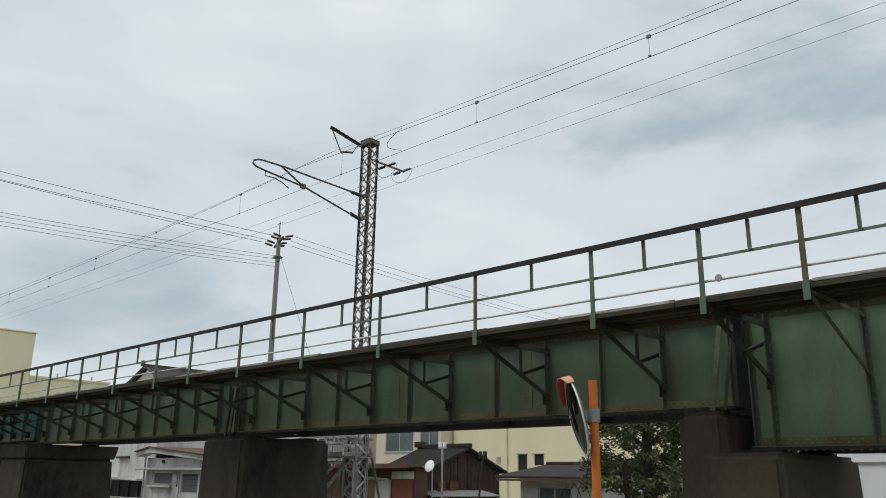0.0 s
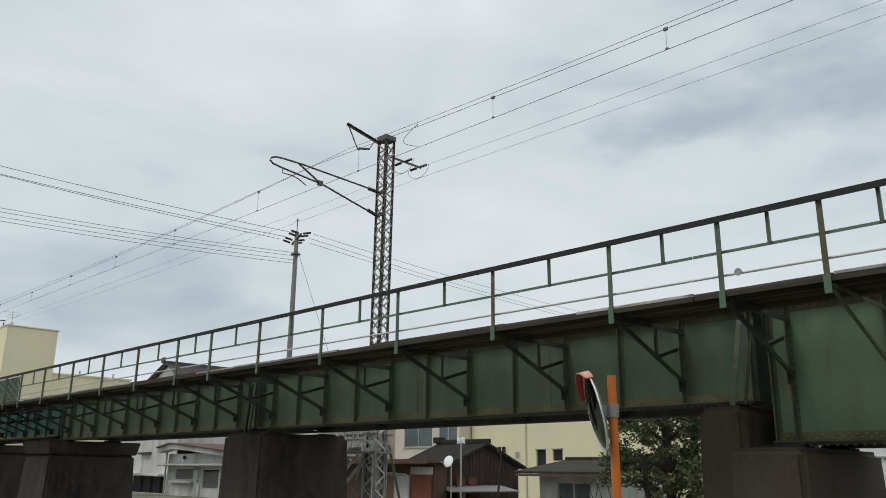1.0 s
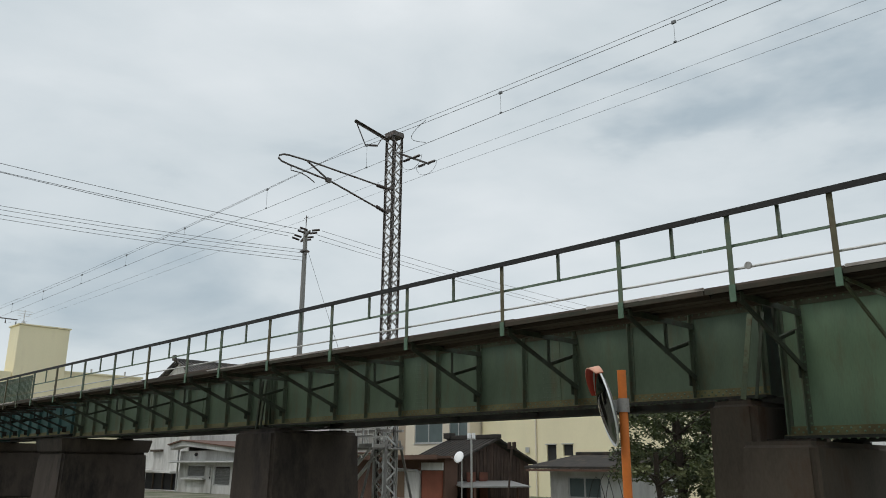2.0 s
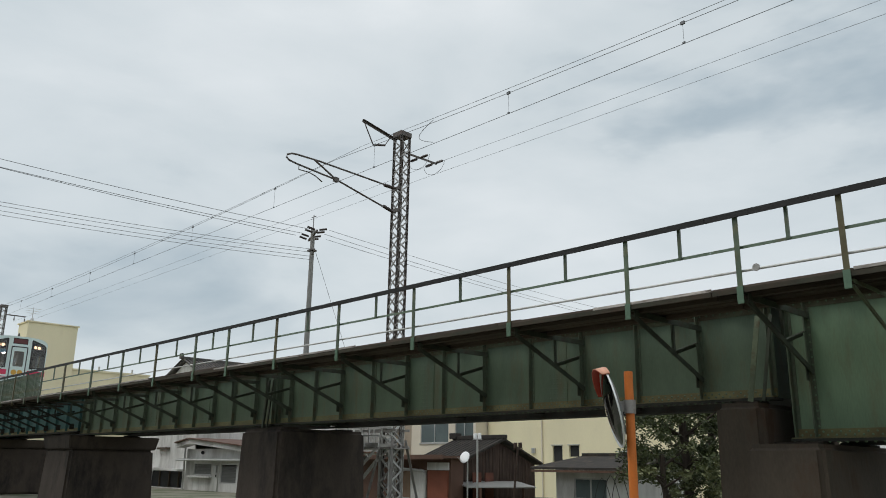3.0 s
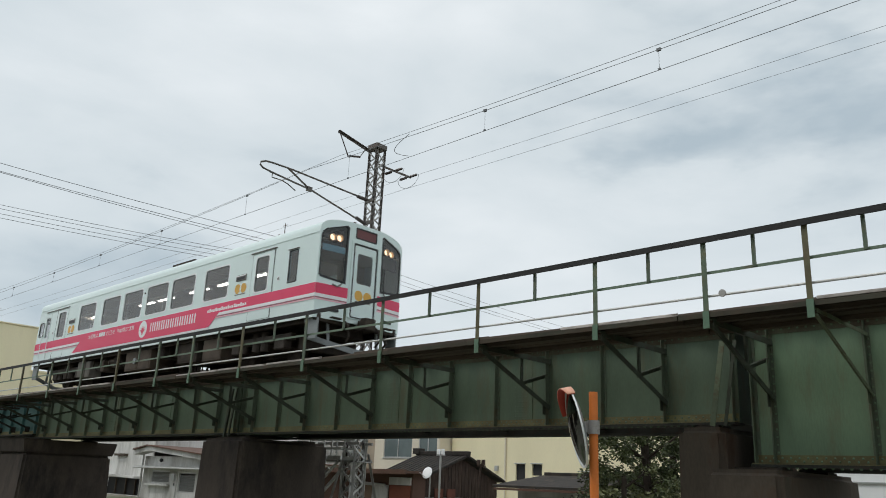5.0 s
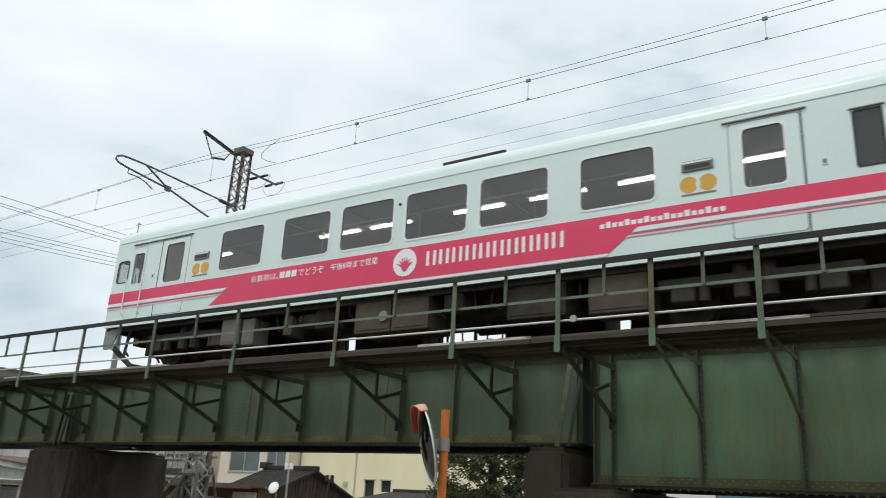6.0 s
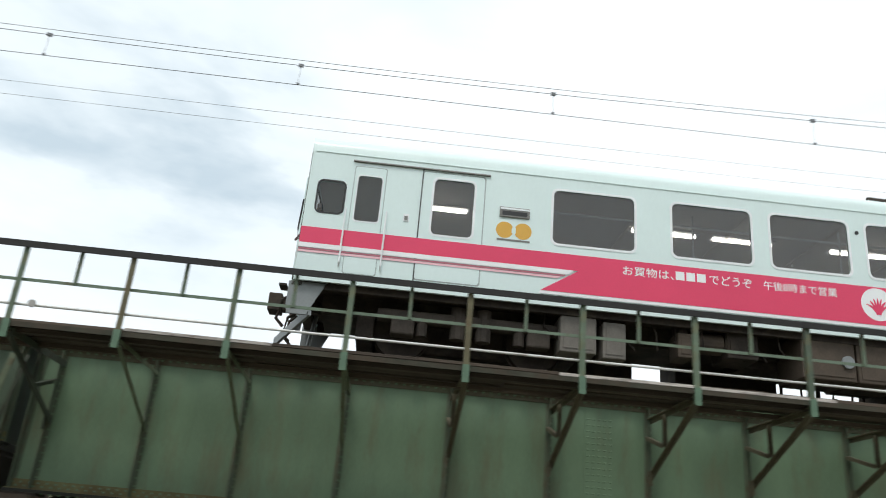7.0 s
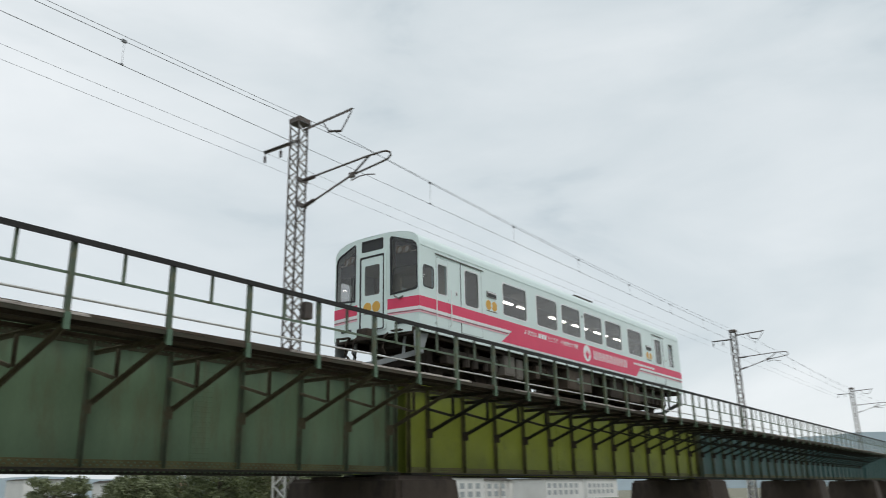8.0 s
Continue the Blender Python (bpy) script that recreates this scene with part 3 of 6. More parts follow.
# upright angle bars beside the span ends
for x, zb, pale in ((-5.45, 1.0, M_BRACKET3), (-19.0, 0.95, M_BRACKET)):
    ep = empty("end_strut", (x, 11.62, Z + zb), label="pair of upright green angle bars at a girder end", category="strut", group="end struts")
    for dx, wb, mb in ((-0.09, 0.085, pale), (0.10, 0.05, M_BRACKET)):
        part("bar", angle_bar(B(), (dx, 0, 0), (dx + 0.235, -0.03, 1.25), wb), mb, ep)

# rails and sleepers, one track
track = empty("railway_track", (0, Y_TRACK, Z_RAILHEAD), label="single railway track with worn steel rails on tarred sleepers", category="railway track")
for y in (-0.5335, 0.5335):
    bm = B()
    box(bm, -61, 137, y - 0.033, y + 0.033, -0.04, 0)
    box(bm, -61, 137, y - 0.008, y + 0.008, -0.13, -0.04)
    box(bm, -61, 137, y - 0.06, y + 0.06, -0.15, -0.13)
    part("rail", bm, M_STEEL, track)
bm = box(B(), -0.11, 0.11, -1.15, 1.15, -0.345, -0.152)
sl = None
for k in range(150):
    x = -22 + k * 0.56
    if sl is None:
        sl = part("sleeper", bm, M_TIMBER, track, "tarred timber sleeper")
        sl.matrix_basis = pose(x, 0, 0)
    else:
        share(sl, "sleeper", track, pose(x, 0, 0))
bm = B()
for k in range(70):
    box(bm, -61.11 + k * 0.56, -60.89 + k * 0.56, -1.15, 1.15, -0.345, -0.152)
for k in range(94):
    x = 62 + k * 0.8
    box(bm, x - 0.11, x + 0.11, -1.15, 1.15, -0.345, -0.152)
tagged(part("far_sleepers", bm, M_TIMBER, track), kind="stuff")

# walkway planks beside the track
for a, b_ in zip(EDGES, EDGES[1:]):
    wk = empty("walkway", ((a + b_) / 2, Y_RAIL + 0.6, Z_DECK), label="dark timber plank walkway along the railing", category="walkway", group="bridge walkways")
    n = max(1, round((b_ - a) / 3.4))
    w = (b_ - a) / n
    base = None
    for j in range(5):
        for k in range(n):
            m = pose(-(b_ - a) / 2 + (k + 0.5) * w, -0.49 + j * 0.212, random.uniform(-0.022, 0.026), random.uniform(-2.5, 2.5), random.uniform(-0.35, 0.35), random.uniform(-0.25, 0.25))
            if base is None:
                base = part("plank", box(B(), -w / 2 + 0.004, w / 2 - 0.004, -0.1, 0.1, -0.06, 0.0, 0.006), M_TIMBER, wk)
                base.matrix_basis = m
            else:
                share(base, "plank", wk, m)
    ne = max(1, round((b_ - a) / 1.9))
    we = (b_ - a) / ne
    eb = pale = None
    part("edge_angle", box(B(), -(b_ - a) / 2 + 0.01, (b_ - a) / 2 - 0.01, -0.623, -0.611, -0.105, -0.04), M_EDGE, wk, "brown-green edge angle")
    for k in range(ne):
        m = pose(-(b_ - a) / 2 + (k + 0.5) * we, -0.604 + random.uniform(-0.008, 0.006), random.uniform(-0.010, 0.014), random.uniform(-4, 4), random.uniform(-0.35, 0.35), 0)
        if random.random() < 0.6:
            if pale is None:
                pale = part("edge_board", box(B(), -we / 2 + 0.006, we / 2 - 0.006, -0.012, 0.012, -0.036, 0.004, 0.003), M_PALE, wk, "pale weathered edge board")
                pale.matrix_basis = m
            else:
                share(pale, "edge_board", wk, m)
        elif eb is None:
            eb = part("edge_board", box(B(), -we / 2 + 0.006, we / 2 - 0.006, -0.009, 0.009, -0.04, 0.0, 0.003), M_TIMBER, wk)
            eb.matrix_basis = m
        else:
            share(eb, "edge_board", wk, m)
    for y in (-0.40, 0.35):
        part("stringer", box(B(), -(b_ - a) / 2 + 0.01, (b_ - a) / 2 - 0.01, y - 0.05, y + 0.05, -0.135, -0.075), M_TIMBER, wk)

# ---- overhead line ----
Y_MAST = 15.5
MASTS = [-60.0, -18.3, 14.75, 55.9, 99.3]


def build_mast(top=2.05, reach=0.0, rise=0.1, boxed=False):
    ms = empty("catenary_mast", (0, Y_MAST, 0), label="grey steel lattice mast carrying the overhead line", category="catenary mast", group="catenary masts")
    H, h = Z + 10.22, 0.17
    corners = [(-h, -h), (h, -h), (h, h), (-h, h)]
    for cx, cy in corners:
        part("leg", angle_bar(B(), (cx, cy, 0), (cx, cy, H), 0.055), M_MASTDK, ms)
        part("leg_sleeve", angle_bar(B(), (cx * 1.28, cy * 1.28, 0), (cx * 1.28, cy * 1.28, Z + 1.25), 0.075), M_LIGHTGALV, ms, "pale galvanised lower leg")
    for k in range(4):
        a, b_ = corners[k], corners[(k + 1) % 4]
        bm = B()
        n = int(H / 0.30)
        for i in range(n):
            z0, z1 = i * 0.30, (i + 1) * 0.30
            p, q = (a, b_) if i % 2 else (b_, a)
            beam(bm, (*p, z0), (*q, z1), 0.02, 0.045)
        tagged(part("lacing", bm, M_GALV, ms, "zigzag steel lacing"), "zigzag steel lacing", kind="stuff")
        for i in range(8):
            z0 = 0.15 + i * 0.34
            p, q = (a, b_) if i % 2 else (b_, a)
            part("lower_brace", beam(B(), (p[0] * 1.3, p[1] * 1.3, z0), (q[0] * 1.3, q[1] * 1.3, z0 + 0.34), 0.02, 0.05), M_LIGHTGALV, ms)
    part("cap", box(B(), -0.22, 0.22, -0.22, 0.22, H, H + 0.16, 0.01), M_MASTDK, ms)
    ztop = Z + 9.98 if reach == 0 else Z + 10.06
    bm = B()
    angle_bar(bm, (0, -0.2, ztop), (0, -top, ztop + rise), 0.075)
    part("top_arm", bm, M_MASTDK, ms)
    bm = B()
    tube(bm, (0, -top + 0.05, ztop + rise - 0.04), (0, -top + 0.43, ztop - 0.42), 0.018)
    tube(bm, (0, -top + 0.43, ztop - 0.42), (0, -top + 0.9, ztop - 0.3), 0.035, 8)
    tube(bm, (0, -top + 0.9, ztop - 0.3), (0, -top + 1.1, ztop + 0.02), 0.015)
    part("insulator", bm, M_INSUL, ms)
    zf = Z + 9.74
    part("far_arm", angle_bar(B(), (0, 0.1, zf), (0, 1.5, zf), 0.07), M_MASTDK, ms)
    for y in (0.75, 1.42):
        if reach:
            # strain insulators along the wire, with a jumper loop below
            for sx in (-1, 1):
                bm = tube(B(), (0, y, zf), (sx * 0.12, y, zf), 0.012)
                for j in range(5):
                    tube(bm, (sx * (0.12 + j * 0.06), y, zf), (sx * (0.165 + j * 0.06), y, zf), 0.048, 10, 0.03)
                part("insulator", bm, M_INSUL, ms)
            part("jumper", tubes(B(), [(0.5 * math.cos(a * math.pi / 8), y, zf - 0.38 * math.sin(a * math.pi / 8)) for a in range(9)], 0.007, 5), M_WIRE, ms)
        else:
            bm = tube(B(), (0, y, zf - 0.02), (0, y, zf - 0.14), 0.012)
            for j in range(4):
                tube(bm, (0, y, zf - 0.14 - j * 0.05), (0, y, zf - 0.18 - j * 0.05), 0.045, 10, 0.03)
            part("insulator", bm, M_INSUL, ms)
    # hinged cantilever over the track
    z1, z2 = Z + 8.45, Z + 7.72
    k = 1 + reach / 2.8
    far = lambda y, z: (0, -0.6 - (y - 0.6) * k, z)
    bm = tubes(B(), [far(0.68, z1 + 0.02), far(2.55, z1 + 0.10), far(3.1, z1 + 0.09), far(3.25, z1 + 0.07), far(3.36, z1 + 0.0), far(3.38, z1 - 0.08), far(3.30, z1 - 0.15), far(3.1, z1 - 0.19),
                     far(2.4, z1 - 0.27), far(2.02, z1 - 0.31)], 0.028, 8)
    part("upper_tube", bm, M_MASTDK, ms)
    part("lower_tube", tubes(B(), [far(0.68, z2 + 0.03), far(2.05, z1 - 0.30), far(2.65, z1 + 0.09)], 0.028, 8), M_MASTDK, ms)
    for za, dz in ((z1, 0.03), (z2, 0.26)):
        part("hinge", tube(B(), (0, -0.17, za - 0.08 * (dz > 0.1)), (0, -0.32, za - 0.05 * (dz > 0.1)), 0.022), M_MASTDK, ms)
        bm = B()
        for j in range(6):
            a = 0.30 + j * 0.065
            tube(bm, (0, -a, za + (a - 0.5) * dz), (0, -a - 0.05, za + (a - 0.45) * dz), 0.062, 10, 0.04)
        part("insulator", bm, M_INSUL, ms)
    if reach:
        arm = [far(3.05, z1 - 0.19), far(3.05, z1 - 0.34), far(2.8, z1 - 0.33), far(2.62, z1 - 0.38), far(2.42, z1 - 0.50)]
    else:
        arm = [far(2.02, z1 - 0.30), far(2.02, z1 - 0.46), far(2.3, z1 - 0.40), far(2.6, z1 - 0.42), far(2.85, z1 - 0.48)]
    part("steady_arm", tubes(B(), arm, 0.016), M_MASTDK, ms)
    part("tube_clamp", box(B(), -0.05, 0.05, far(2.05, 0)[1] - 0.08, far(2.05, 0)[1] + 0.08, z1 - 0.37, z1 - 0.24), M_MASTDK, ms)
    for za in (z1, z2):
        part("bracket_plate", box(B(), -0.19, 0.19, -0.2, -0.17, za - 0.06, za + 0.06), M_MASTDK, ms)
    part("cable_clamp", box(B(), -0.24, 0.24, -0.24, 0.24, Z + 3.52, Z + 3.6), M_GALV, ms)
    if boxed:
        part("junction_box", box(B(), 0.19, 0.45, -0.3, -0.05, Z + 4.55, Z + 5.0, 0.01), M_MASTDK, ms)
    part("guy", tube(B(), (0.12, -0.12, Z + 3.45), (0.35, -0.5, Z + 2.2), 0.025), M_MASTDK, ms)
    return ms


mast = None
for x in MASTS:
    m = pose(x, Y_MAST, 0)
    if x == -18.3:
        build_mast(1.6, 0.85, 0.26).matrix_basis = pose(x - 0.1, Y_MAST, 0, 0, 0.5, 0)
    elif x == 14.75:
        build_mast(boxed=True).matrix_basis = m
    elif mast is None:
        mast = build_mast()
        mast.matrix_basis = m
    else:
        copy_thing(mast, m)

# stay frame at the foot of the mast beside the pier
fr = empty("mast_stay_frame", (MASTS[1], Y_MAST, 0), label="grey steel stay frame round a mast foot", category="stay frame")
for sx in (-1, 1):
    for sy in (-1, 1):
        part("leg", angle_bar(B(), (sx * 0.62, sy * 0.62, 0), (sx * 0.24, sy * 0.24, Z + 0.75), 0.07), M_GALV, fr)
for zz in (Z + 0.55, Z + 1.02):
    for sy in (-0.24, 0.24):
        part("crossbar", beam(B(), (-1.5, sy, zz), (0.4, sy, zz), 0.05, 0.07), M_GALV, fr)
part("platform", box(B(), -1.5, 0.4, -0.3, 0.3, Z + 0.5, Z + 0.53), M_GALV, fr)


def sag(name, words, y, z_mast, dip, r):
    """A wire from mast to mast."""
    w = empty(name, (0, y, z_mast), label=words, category="overhead wire", group="overhead wires")
    for a, b_ in zip(MASTS, MASTS[1:]):
        pts = []
        for k in range(25):
            s = k / 24
            pts.append((a + (b_ - a) * s, 0, -4 * dip * s * (1 - s)))
        part("wire", tubes(B(), pts, r, 5), M_WIRE, w)
    return w


sag("contact_wire", "taut copper contact wire over the track", Y_TRACK, Z + 7.99, 0.02, 0.0065)
mw = sag("messenger_wire", "sagging messenger wire above the contact wire", Y_TRACK, Z + 8.72, 0.33, 0.0065)
sag("feeder_wire", "sagging feeder wire on the mast arms", Y_MAST - 1.5, Z + 9.53, 0.30, 0.006)
sag("feeder_wire", "thin return wire on the far mast arms", Y_MAST + 0.75, Z + 9.35, 0.08, 0.0045)
sag("feeder_wire", "thin return wire on the far mast arms", Y_MAST + 1.42, Z + 9.35, 0.05, 0.0045)
DROPS = [-56.5, -51.6, -46.8, -42.0, -37.0, -32.2, -27.1, -21.5, -16.4, -11.42, -6.89, -2.27, 2.5, 7.57, 17.5, 22.2, 27.0, 31.8, 36.6, 41.4, 46.2, 51.0, 60.7, 66.0, 71.4, 76.8, 82.2, 87.6, 93.0]
for x in DROPS:
    a = max(q for q in MASTS if q < x)
    b_ = min(q for q in MASTS if q > x)
    s = (x - a) / (b_ - a)
    zt = -4 * 0.33 * s * (1 - s)
    bm = tube(B(), (x, 0, zt), (x, 0, -0.73), 0.004, 5)
    box(bm, x - 0.045, x + 0.045, -0.02, 0.02, zt - 0.03, zt + 0.03)
    box(bm, x - 0.028, x + 0.028, -0.015, 0.015, -0.745, -0.71)
    part("dropper", bm, M_WIRE, mw)
# jumper loop between messenger and contact wire
jl = [(-14.0 + 0.55 * math.sin(q * math.pi / 10) * -1.0, 0, -0.08 - 0.62 * q / 10) for q in range(11)]
part("jumper", tubes(B(), jl, 0.008, 5), M_WIRE, mw)

# ---- what stands behind and beside the bridge ----
M_ORANGE = mat("orange_post_paint", (0.72, 0.20, 0.035), 0.5, 0, 0.15, 3, 0.05, 50, (0.45, 0.13, 0.04), (0.6, 0.8), 5)
# hood colours hold the light: lit outside painted paler, shaded inside painted red
M_HOOD = mat("lit_orange_hood", (0.80, 0.40, 0.26), 0.5, 0, 0.15, 4)
M_HOODIN = mat("shaded_red_hood_inside", (0.48, 0.05, 0.03), 0.6, 0, 0.2, 4)
M_MIRROR = mat("convex_mirror_face", (0.10, 0.103, 0.108), 0.05, 1.0, 0.05, 2)
M_MIRBACK = mat("mirror_back", (0.20, 0.21, 0.21), 0.5, 0.3, 0.2, 3)
M_CREAM = mat("cream_wall_paint", (0.84, 0.76, 0.52), 0.8, 0, 0.08, 0.4, 0.1, 20, (0.62, 0.54, 0.36), (0.58, 0.85), 0.25, (1, 1, 0.3))
M_CREAM2 = mat("pale_beige_wall_paint", (0.70, 0.63, 0.51), 0.8, 0, 0.1, 0.4, 0.1, 20, (0.42, 0.37, 0.30), (0.55, 0.85), 0.3, (1, 1, 0.3))
M_WALL = mat("stained_white_wall", (0.68, 0.675, 0.65), 0.85, 0, 0.12, 0.5, 0.15, 20, (0.30, 0.285, 0.26), (0.44, 0.70), 0.6, (1, 1, 0.25))
M_BROWN = mat("brown_house_cladding", (0.12, 0.065, 0.045), 0.8, 0, 0.3, 1.5, 0.2, 20)
M_BRICKRED = mat("brick_red_panel", (0.22, 0.07, 0.04), 0.8, 0, 0.2, 2, 0.2, 20)
M_STORED = mat("rusty_stored_panel", (0.13, 0.045, 0.028), 0.85, 0, 0.35, 3, 0.2, 20)
M_BOARD = mat("weathered_dark_boards", (0.048, 0.028, 0.02), 0.85, 0, 0.5, 2, 0.4, 25, (0.085, 0.058, 0.042), (0.5, 0.7), 2, (6, 6, 0.6), by_object=0.5)
M_TILE = mat("grey_roof_tiles", (0.043, 0.038, 0.034), 0.85, 0, 0.3, 3, 0.3, 20, (0.10, 0.075, 0.055), (0.52, 0.72), 2, spec=0.25)
M_WINGLASS = mat("house_window_glass", (0.10, 0.13, 0.13), 0.12, 0, 0.3, 0.7)
M_ALU = mat("aluminium_window_frame", (0.50, 0.50, 0.49), 0.4, 0.5, 0.1, 3)
M_TILE2 = mat("weathered_grey_tiles", (0.064, 0.060, 0.057), 0.6, 0, 0.35, 3, 0.3, 20, (0.17, 0.13, 0.10), (0.52, 0.72), 2)
M_DARK = mat("dark_opening", (0.02, 0.02, 0.022), 0.7)
M_POLE = mat("concrete_pole", (0.27, 0.265, 0.25), 0.85, 0, 0.15, 2, 0.1, 30)
M_BARK = mat("dark_bark", (0.05, 0.038, 0.028), 0.9, 0, 0.4, 6, 0.6, 30)


def leaf_mat(name, dark, light):
    """Leaves, each of its own shade."""
    m = bpy.data.materials.new(name)
    m.use_nodes = True
    n, l = m.node_tree.nodes, m.node_tree.links
    b = n["Principled BSDF"]
    b.inputs["Roughness"].default_value = 0.55
    g = n.new("ShaderNodeNewGeometry")
    co = n.new("ShaderNodeTexCoord")
    big = n.new("ShaderNodeTexNoise")
    big.inputs["Scale"].default_value = 1.3
    l.new(co.outputs["Object"], big.inputs["Vector"])
    ad = n.new("ShaderNodeMath")
    ad.operation = "MULTIPLY_ADD"
    ad.inputs[1].default_value = 0.5
    sc = n.new("ShaderNodeMath")
    sc.operation = "MULTIPLY_ADD"
    sc.inputs[1].default_value, sc.inputs[2].default_value = 1.6, -0.55
    l.new(big.outputs["Fac"], sc.inputs[0])
    l.new(g.outputs["Random Per Island"], ad.inputs[0])
    l.new(sc.outputs[0], ad.inputs[2])
    rp_ = n.new("ShaderNodeValToRGB")
    rp_.color_ramp.elements[0].color = (*dark, 1)
    rp_.color_ramp.elements[1].color = (*light, 1)
    l.new(ad.outputs[0], rp_.inputs["Fac"])
    l.new(rp_.outputs["Color"], b.inputs["Base Color"])
    return m


M_LEAF = leaf_mat("dark_green_leaves", (0.020, 0.032, 0.012), (0.125, 0.152, 0.052))
# far-bank leaves, lightened and evened out to stand for haze
M_LEAF3 = leaf_mat("haze_lightened_leaves", (0.095, 0.118, 0.055), (0.18, 0.205, 0.095))
M_LEAF2 = leaf_mat("mid_green_leaves", (0.055, 0.07, 0.028), (0.22, 0.235, 0.10))
# the distance haze is put into the hills' pale blue colour
M_HILL = mat("haze_painted_hills", (0.46, 0.55, 0.61), 1.0, 0, 0.15, 0.004, 0, 0.02, spec=0.0)

# traffic mirror on an orange post
MX, MY = -3.97, 6.02
tm = empty("traffic_mirror", (MX, MY, 0), label="round convex traffic mirror with orange hood on an orange post", category="traffic mirror")
part("post", tube(B(), (0, 0, 0), (0, 0, Z + 0.83), 0.038, 20), M_ORANGE, tm, "orange painted post")
bm = tube(B(), (0, 0, Z + 0.47), (0, 0, Z + 0.585), 0.052, 20)
part("clamp", bm, M_GALV, tm, "galvanised clamp")
nrm = Vector((-0.708, -0.665, -0.22)).normalized()
ctr = Vector((-0.127, -0.074, Z + 0.52))
sid = nrm.cross(Vector((0, 0, 1))).normalized()
upv = sid.cross(nrm)
MM = Matrix(((sid.x, upv.x, nrm.x, ctr.x), (sid.y, upv.y, nrm.y, ctr.y), (sid.z, upv.z, nrm.z, ctr.z), (0, 0, 0, 1)))
beam_bm = beam(B(), (0.0, 0, Z + 0.53), tuple(ctr - nrm * 0.05), 0.05, 0.09)
part("arm", beam_bm, M_GALV, tm)
R_M = 0.345
bm = B()
prev = None
rings = []
for k in range(9):
    q = k / 8
    r = R_M * 0.97 * q
    z = 0.055 * (1 - q * q)
    rings.append([bm.verts.new((r * math.cos(a * math.pi / 18), r * math.sin(a * math.pi / 18), z)) for a in range(36)] if k else [bm.verts.new((0, 0, z))])
for k in range(8):
    for a in range(36):
        b_ = (a + 1) % 36
        if k == 0:
            bm.faces.new((rings[0][0], rings[1][a], rings[1][b_]))
        else:
            bm.faces.new((rings[k][a], rings[k + 1][a], rings[k + 1][b_], rings[k][b_]))
bmesh.ops.transform(bm, matrix=MM, verts=bm.verts[:])
part("mirror_face", bm, M_MIRROR, tm, "bulging mirror face", True)
bm = B()
bmesh.ops.create_cone(bm, cap_ends=True, segments=36, radius1=R_M * 0.75, radius2=R_M, depth=0.03, matrix=Matrix.Translation((0, 0, -0.018)))
bmesh.ops.transform(bm, matrix=MM, verts=bm.verts[:])
part("mirror_back", bm, M_MIRBACK, tm)
bm = B()
ring = [(R_M * math.cos(a * math.pi / 18), R_M * math.sin(a * math.pi / 18)) for a in range(36)]
inn = [(p[0] * 0.968, p[1] * 0.968) for p in ring]
plate(bm, ring, [inn], lambda a, b, d: MM @ Vector((a, b, 0.012 - d)), 0.014)
part("rim", bm, M_TRIM, tm, "pale rim")
for nm, rr, m_ in (("hood", R_M + 0.012, M_HOOD), ("hood_lining", R_M + 0.006, M_HOODIN)):
    bm = B()
    prev = None
    for k in range(17):
        a = radians(22 + 106 * k / 16)
        d = 0.08 * math.sin(math.pi * (k + 1.2) / 18.4) ** 0.35
        p = [bm.verts.new(MM @ Vector((rr * math.cos(a), rr * math.sin(a), zz))) for zz in (-0.02, d)]
        if prev:
            bm.faces.new((prev[0], prev[1], p[1], p[0]))
        prev = p
    ob = part(nm, bm, m_, tm, "orange hood" if nm == "hood" else "inner side of the hood, shade painted in as red", True)
    sol = ob.modifiers.new("thickness", "SOLIDIFY")
    sol.thickness = 0.004


def wall_box(th, name, x0, x1, y0, y1, z0, z1, m, holes=(), label=""):
    """A house body: its front is a plate with the window openings (x0, x1, z0, z1) cut through."""
    hs = [[(a, c), (b, c), (b, d), (a, d)] for a, b, c, d in holes]
    part(name, plate(B(), [(x0, z0), (x1, z0), (x1, z1), (x0, z1)], hs, lambda a, b, d: (a, y0 + d, b), 0.15), m, th, label)
    part("side_wall", box(B(), x1 - 0.15, x1 - 0.002, y0 + 0.152, y1, z0, z1 - 0.003), m, th)
    part("side_wall", box(B(), x0 + 0.002, x0 + 0.15, y0 + 0.152, y1, z0, z1 - 0.003), m, th)
    part("back_wall", box(B(), x0 + 0.152, x1 - 0.152, y1 - 0.15, y1 - 0.002, z0, z1 - 0.003), m, th)


def sash(th, a, b, c, d, y, two=True, glassm=M_WINGLASS):
    w = part("window", plate(B(), [(a, c), (b, c), (b, d), (a, d)], [[(a + 0.06, c + 0.06), (b - 0.06, c + 0.06), (b - 0.06, d - 0.06), (a + 0.06, d - 0.06)]],
                             lambda u, v, k: (u, y + 0.03 + k, v), 0.06), M_ALU, th)
    if two:
        part("mullion", box(B(), (a + b) / 2 - 0.035, (a + b) / 2 + 0.035, y + 0.025, y + 0.085, c + 0.062, d - 0.062), M_ALU, w)
    part("pane", box(B(), a + 0.062, b - 0.062, y + 0.055, y + 0.065, c + 0.062, d - 0.062), glassm, w)
    part("sill", box(B(), a - 0.06, b + 0.06, y - 0.06, y + 0.02, c - 0.06, c - 0.003), M_ALU, w)


